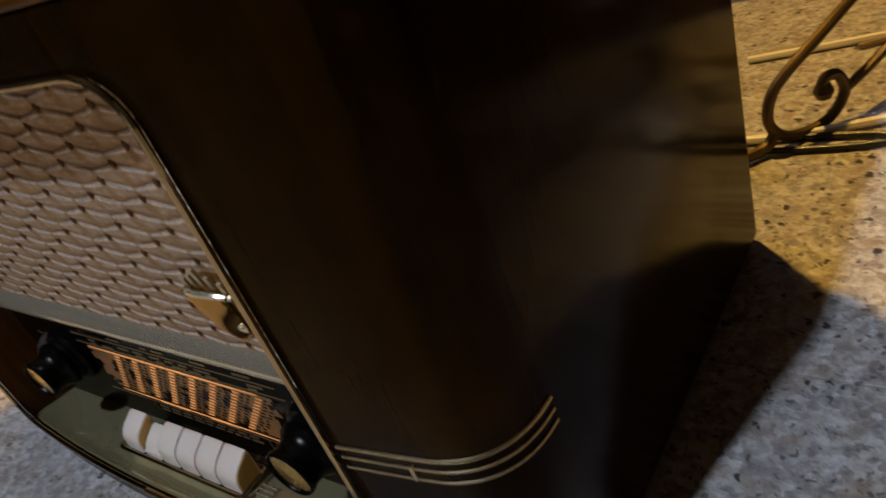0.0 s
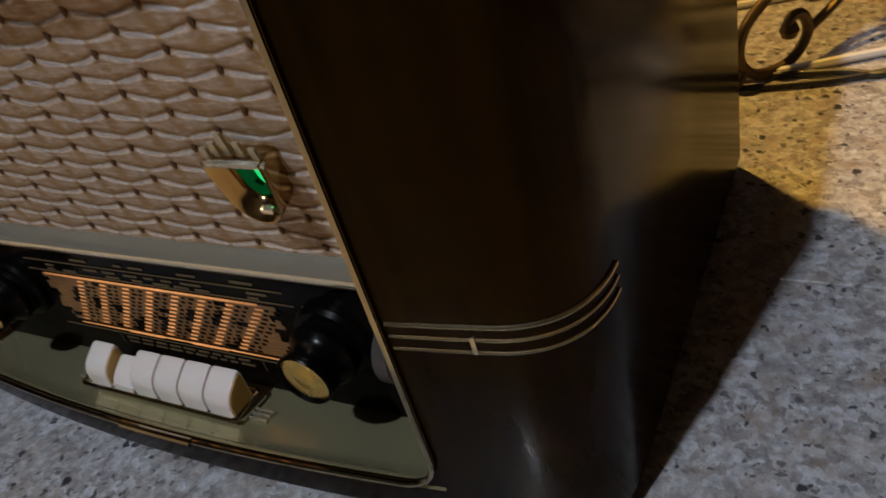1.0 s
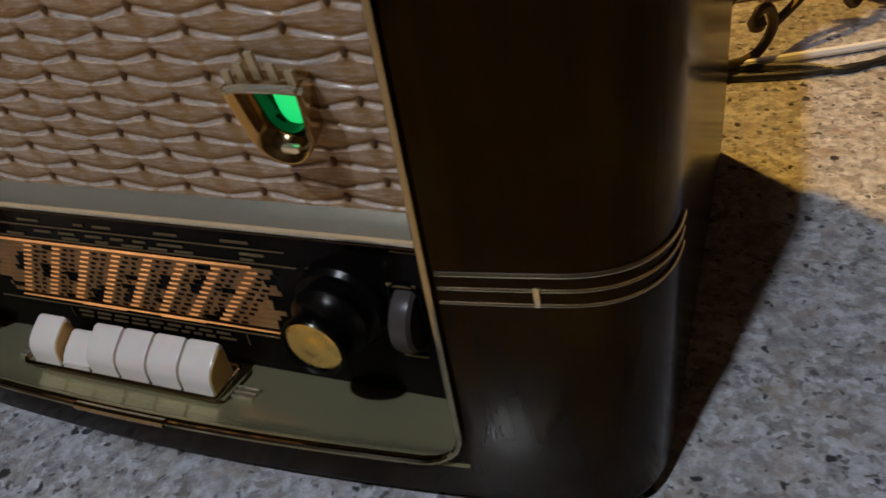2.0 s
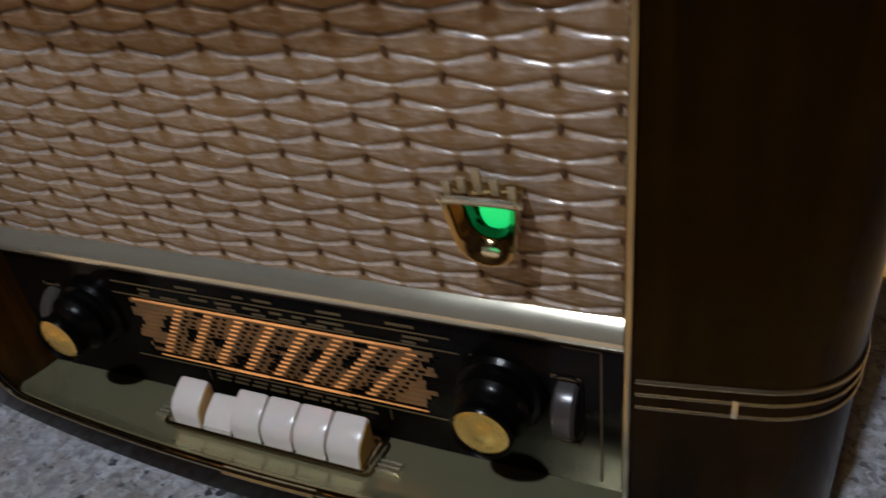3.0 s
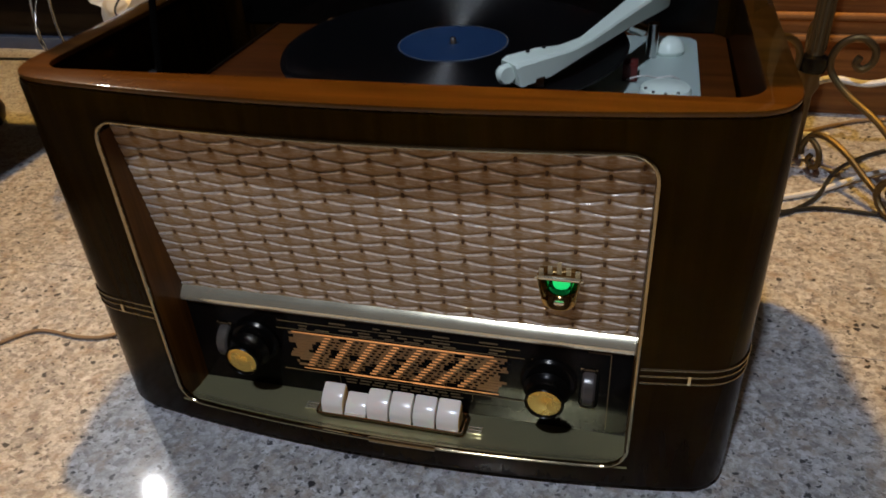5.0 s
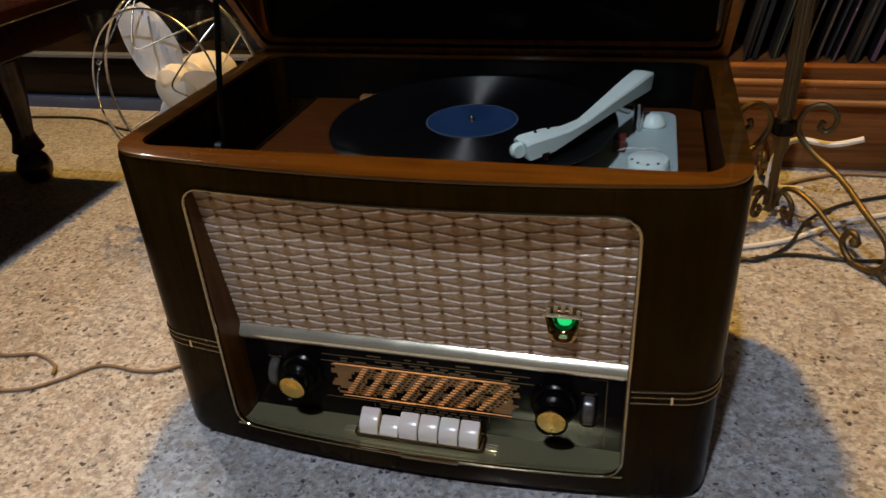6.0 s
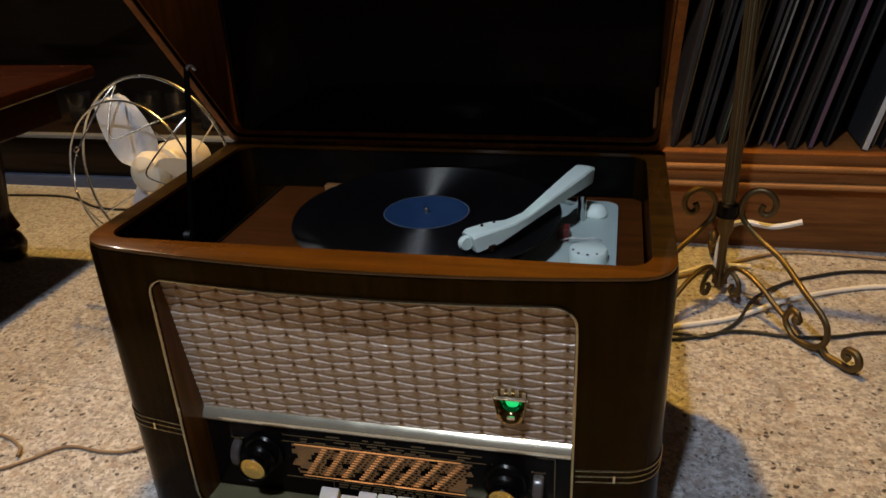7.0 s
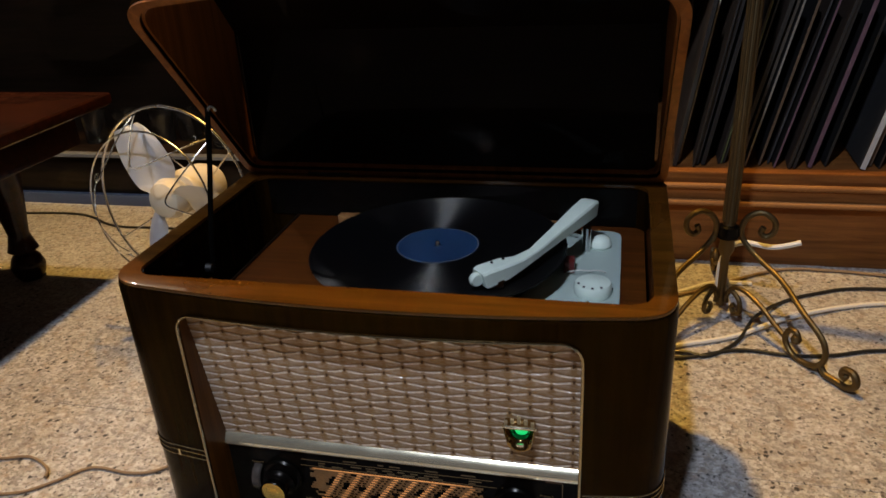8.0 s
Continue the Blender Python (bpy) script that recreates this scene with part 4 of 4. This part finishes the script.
def sleeves():
    """Record sleeves leaning on one another, dark sides and paler opening edges."""
    rng = random.Random(11)
    dark_rng = random.Random(5)
    x = -0.20
    while x < 0.205:
        t = dark_rng.choice((0.004, 0.006, 0.009))
        sl = part("record_sleeve", box((-t / 2, 0.0008, 0), (t / 2, 0.312, 0.315), 0.0006, 1), SLEEVES[0])
        part("spine", box((-t / 2, -0.0004, 0.0004), (t / 2, 0.0006, 0.3146)), SLEEVES[dark_rng.choice((0, 0, 3, 7))], sl, smooth=0)
        tagged(sl, "black cardboard record sleeve standing on the dark shelf", "record sleeve", "records on the shelf")
        sl.matrix_basis = pose(x, 0.850 + dark_rng.uniform(0, 0.02), 0.1872)
        x += 0.014
    x = 0.27
    lean = -16
    white = False
    while x < 1.45:
        t = rng.choice((0.003, 0.004, 0.005, 0.007))
        body = rng.choice((0, 0, 3, 3, 8))
        pale = rng.choice((1, 2, 0, 4, 5, 0, 0, 3, 2, 7, 0, 0, 6, 8, 0, 0))
        if 0.60 < x < 0.68 and not white:
            white, pale, body, t, x = True, 9, 7, 0.009, 0.652
        sl = part("record_sleeve", box((-t / 2, 0.0008, 0), (t / 2, 0.312, 0.315), 0.0006, 1), SLEEVES[body])
        part("spine", box((-t / 2, -0.0004, 0.0004), (t / 2, 0.0006, 0.3146)), SLEEVES[pale], sl, smooth=0)
        tagged(sl, "worn cardboard record sleeve leaning on the shelf", "record sleeve", "records on the shelf")
        sl.matrix_basis = pose(x, 0.846 + rng.uniform(0, 0.03), 0.1870 + abs(math.sin(radians(lean))) * t, 0, lean, rng.uniform(-7, 3))
        x += t + rng.choice((0.002, 0.004, 0.007, 0.013, 0.022))
        if lean < 0:
            lean, x = 9.0, x + 0.045
        lean = max(7, min(15, lean + rng.uniform(-0.5, 0.9)))


sleeves()


# ---- table at the side ----
def side_table():
    x1, y1, z = -0.690, 0.625, 0.385
    tb = empty("side_table", (-1.0, 0.25, 0))
    tagged(tb, "dark polished mahogany table with turned legs", "table")
    ox, oy = -1.0, 0.25
    bm = box((-1.75 - ox, -0.55 - oy, z - 0.022), (x1 - ox, y1 - oy, z), 0.007, 3)
    part("tabletop", bm, M["tablewood"], tb, "glossy red brown tabletop")
    part("apron", box((-1.69 - ox, -0.49 - oy, z - 0.085), (x1 - 0.05 - ox, y1 - 0.05 - oy, z - 0.0222), 0.004), M["tablewood"], tb)
    prof = [(0, 0), (0.022, 0), (0.030, 0.012), (0.034, 0.030), (0.028, 0.048), (0.020, 0.058), (0.030, 0.066), (0.026, 0.078), (0.020, 0.10), (0.030, 0.17), (0.038, 0.24), (0.026, 0.26), (0.038, 0.275), (0.038, 0.301), (0, 0.301)]
    for x, y in ((-0.965, 0.595), (-1.66, 0.59), (-0.76, -0.46), (-1.66, -0.46)):
        part("leg", revolve(prof, 28, pose(x - ox, y - oy, 0)), M["tablewood"], tb, "turned leg with a ball foot")


side_table()


# ---- the fan ----
def fan():
    fn = empty("desk_fan", (-0.485, 0.43, 0.0))
    tagged(fn, "old cream desk fan with white blades and wire guard", "fan")
    ez = Vector((-0.14, -0.98, 0.10)).normalized()
    ex = Vector((0.98, -0.14, 0)).normalized()
    axis = Matrix.Translation((0, 0, 0.257)) @ Matrix((ex, ez.cross(ex), ez)).transposed().to_4x4()
    part("base", revolve([(0, 0), (0.070, 0), (0.072, 0.008), (0.060, 0.022), (0.022, 0.034), (0, 0.034)], 32, pose(0.014, 0.095, 0)), M["fancream"], fn, "round cream base")
    part("neck", tube(smooth_path([(0.014, 0.095, 0.03), (0.014, 0.095, 0.14), (0.012, 0.085, 0.23)], 5), 0.012, 12), M["fancream"], fn)
    part("motor", revolve([(0, -0.125), (0.018, -0.123), (0.033, -0.112), (0.039, -0.09), (0.039, -0.05), (0.032, -0.034), (0.014, -0.028), (0.010, -0.01)], 32, axis), M["fancream"], fn, "rounded cream motor housing")
    part("hub", revolve([(0.010, -0.026), (0.030, -0.022), (0.034, -0.005), (0.028, 0.010), (0.014, 0.018), (0, 0.020)], 28, axis), M["fancream"], fn)
    for k in range(3):
        bm = bmesh.new()
        a0 = 2 * math.pi * k / 3 + radians(FAN_TURN)
        rows = []
        for i in range(12):
            r = 0.022 + 0.110 * i / 11
            w = 0.029 * math.sin(math.pi * min(1, (0.18 + 0.80 * i / 11))) ** 0.5 + 0.002
            row = []
            for j in range(7):
                t = j / 6 - 0.5
                a = a0 + 2 * t * w / max(r, 0.045)
                row.append(bm.verts.new(axis @ Vector((r * math.cos(a), r * math.sin(a), -0.005 + t * 0.030 + 0.003 * math.sin(3 * t)))))
            rows.append(row)
        for a, b in zip(rows, rows[1:]):
            for j in range(6):
                bm.faces.new((a[j], a[j + 1], b[j + 1], b[j]))
        bmesh.ops.solidify(bm, geom=bm.faces[:], thickness=0.0012)
        part("blade", bm, M["fanwhite"], fn, "bluish white enamelled blade", 60)
    def ring(r, h, n=48):
        return [axis @ Vector((r * math.cos(2 * math.pi * k / n), r * math.sin(2 * math.pi * k / n), h)) for k in range(n)]
    part("guard_ring", tube(ring(0.147, -0.015), 0.0022, 7, True), M["chrome"], fn, "shiny wire ring")
    part("guard_ring", tube(ring(0.118, 0.040), 0.0016, 7, True), M["chrome"], fn, "shiny wire ring")
    for k in range(6):
        a = 2 * math.pi * k / 6 + 0.3
        pts = []
        for t in (-0.48, -0.40, -0.2, 0, 0.2, 0.40, 0.48):
            r = 0.147 - (0.075 * math.cos(t / 0.5 * math.pi / 2) ** 0.8)
            h = -0.015 + 0.095 * math.cos(t / 0.5 * math.pi / 2) ** 0.6
            pts.append(axis @ Vector((r * math.cos(a + t * 1.05), r * math.sin(a + t * 1.05), h)))
        part("guard_loop", tube(smooth_path(pts, 5), 0.0013, 6), M["chrome"], fn, "bent wire loop")
    for k in range(4):
        a = math.pi / 2 * k + 0.6
        part("guard_stay", tube([axis @ Vector((0.147 * math.cos(a), 0.147 * math.sin(a), -0.015)), axis @ Vector((0.04 * math.cos(a), 0.04 * math.sin(a), -0.075))], 0.0014, 6), M["chrome"], fn)


FAN_TURN = 121.0
fan()


# ---- dark cabinet behind the fan ----
def glass_cabinet():
    x0, x1, y0, y1 = -1.95, -0.34, 0.985, 1.41
    gc = empty("low_cabinet", ((x0 + x1) / 2, y0, 0))
    tagged(gc, "near-black open wooden cabinet holding glassware", "cabinet")
    ox, oy = (x0 + x1) / 2, y0

    def bx(name, lo, hi, material, bevel=0.002, label=""):
        return part(name, box((lo[0] - ox, lo[1] - oy, lo[2]), (hi[0] - ox, hi[1] - oy, hi[2]), bevel), M[material], gc, label)

    bx("toe_board", (x0, y0 + 0.004, 0), (x1, y0 + 0.03, 0.028), "bluetrim", label="blue grey toe board")
    bx("lower_panel", (x0, y0 + 0.02, 0.028), (x1, y1, 0.128), "darkwood")
    bx("shelf_edge", (x0, y0 - 0.004, 0.1315), (x1 - 0.30, y0 + 0.02, 0.140), "railgrey", label="grey metal shelf edge")
    bx("shelf_board", (x0, y0 + 0.0205, 0.1285), (x1, y1, 0.139), "darkwood")
    bx("back_board", (x0, y1, 0), (x1, y1 + 0.008, 1.2), "darkwood")
    bx("side_board", (x1 - 0.02, y0 + 0.021, 0.140), (x1, y1, 1.2), "darkwood")
    bx("side_board", (x0, y0 + 0.021, 0.140), (x0 + 0.02, y1, 1.2), "darkwood")
    bx("top_board", (x0, y0, 1.201), (x1, y1, 1.22), "darkwood")


glass_cabinet()


def glass_material():
    m = Mat("clear_glass", (0.9, 0.93, 0.95), 0.04, Transmission_Weight=1.0, IOR=1.45)
    return m.mat


def glasses():
    g = glass_material()
    rng = random.Random(3)
    first = None
    for x in (-1.12, -1.05, -0.93, -0.87, -0.80, -0.74, -0.69):
        m = pose(x, 1.06 + rng.uniform(0, 0.12), 0.140)
        if first is None:
            bm = revolve([(0, 0), (0.026, 0), (0.028, 0.003), (0.032, 0.075), (0.0305, 0.075), (0.0265, 0.006), (0, 0.006)], 28)
            first = tagged(part("drinking_glass", bm, g), "clear drinking glass standing on the dark shelf", "glass", "glasses on the shelf")
            first.matrix_basis = m
        else:
            copy_thing(first, m)


glasses()


# ---- cables on the floor ----
def cable(name, pts, r, material, label):
    ob = part(name, tube(smooth_path(pts, 8), r, 8), M[material])
    tagged(ob, label, "cable")


cable("thin_cord", [(-0.56, 0.02, 0.003), (-0.515, 0.033, 0.003), (-0.485, 0.057, 0.003), (-0.451, 0.090, 0.003), (-0.392, 0.089, 0.003), (-0.355, 0.103, 0.003), (-0.31, 0.16, 0.003), (-0.30, 0.30, 0.003)], 0.0022, "cordbrown", "thin brown cord lying loose on the granite")
cable("thin_cord", [(-0.50, 0.06, 0.006), (-0.515, 0.08, 0.003), (-0.555, 0.095, 0.003), (-0.60, 0.085, 0.003), (-0.66, 0.10, 0.003)], 0.0022, "cordbrown", "thin brown cord lying loose on the granite")
cable("white_cable", [(0.18, 0.47, 0.005), (0.26, 0.48, 0.005), (0.33, 0.505, 0.005), (0.42, 0.545, 0.005), (0.50, 0.60, 0.010), (0.605, 0.663, 0.005), (0.72, 0.69, 0.005), (0.95, 0.68, 0.005)], 0.0040, "white", "white mains cable lying on the granite")
cable("black_cable", [(0.20, 0.475, 0.004), (0.331, 0.487, 0.004), (0.372, 0.481, 0.004), (0.421, 0.530, 0.004), (0.455, 0.594, 0.014), (0.509, 0.669, 0.004), (0.571, 0.709, 0.004), (0.66, 0.74, 0.004), (0.85, 0.74, 0.004)], 0.0030, "black", "black mains cable lying on the granite")
cable("black_cable", [(0.20, 0.455, 0.004), (0.33, 0.470, 0.004), (0.42, 0.505, 0.004), (0.497, 0.500, 0.004), (0.56, 0.51, 0.004), (0.637, 0.534, 0.004), (0.80, 0.54, 0.004), (1.0, 0.60, 0.004)], 0.0028, "black", "thin black cable lying on the granite")
cable("white_cable", [(0.20, 0.64, 0.004), (0.30, 0.67, 0.004), (0.342, 0.688, 0.004), (0.404, 0.73, 0.004), (0.47, 0.735, 0.004)], 0.0042, "white", "white mains cable lying on the granite")
cable("brown_cable", [(0.30, 0.655, 0.004), (0.38, 0.700, 0.004), (0.44, 0.745, 0.004), (0.532, 0.800, 0.004), (0.62, 0.805, 0.004), (0.709, 0.795, 0.004), (0.9, 0.77, 0.004)], 0.003, "cordbrown", "brown flex lying by the plinth")
cable("white_stick", [(0.40, 0.655, 0.004), (0.402, 0.655, 0.09), (0.425, 0.640, 0.128), (0.475, 0.628, 0.128), (0.515, 0.624, 0.140)], 0.0045, "white", "bent white cable end sticking up behind the stand")
cable("dark_cord", [(-1.35, 0.90, 0.003), (-1.10, 0.92, 0.003), (-0.95, 0.86, 0.003), (-0.80, 0.86, 0.003), (-0.66, 0.84, 0.003)], 0.003, "black", "dark flex lying along the cabinet")


# ---- granite slabs, last ----
def slabs():
    sx, sy = 1.80, 0.60
    for i in range(-3, 3):
        for j in range(-7, 3):
            lo = Vector((max(0.90 + i * sx, -3.2), max(0.215 + j * sy, -3.42)))
            hi = Vector((min(0.90 + (i + 1) * sx, 3.2), min(0.215 + (j + 1) * sy, 1.42)))
            if hi.x - lo.x < 0.01 or hi.y - lo.y < 0.01:
                continue
            g = 0.0004
            part("slab", box((lo.x + g, lo.y + g, -0.0055), (hi.x - g, hi.y - g, 0.0), 0.0004, 1), M["granite"], FLOOR, smooth=0)


slabs()
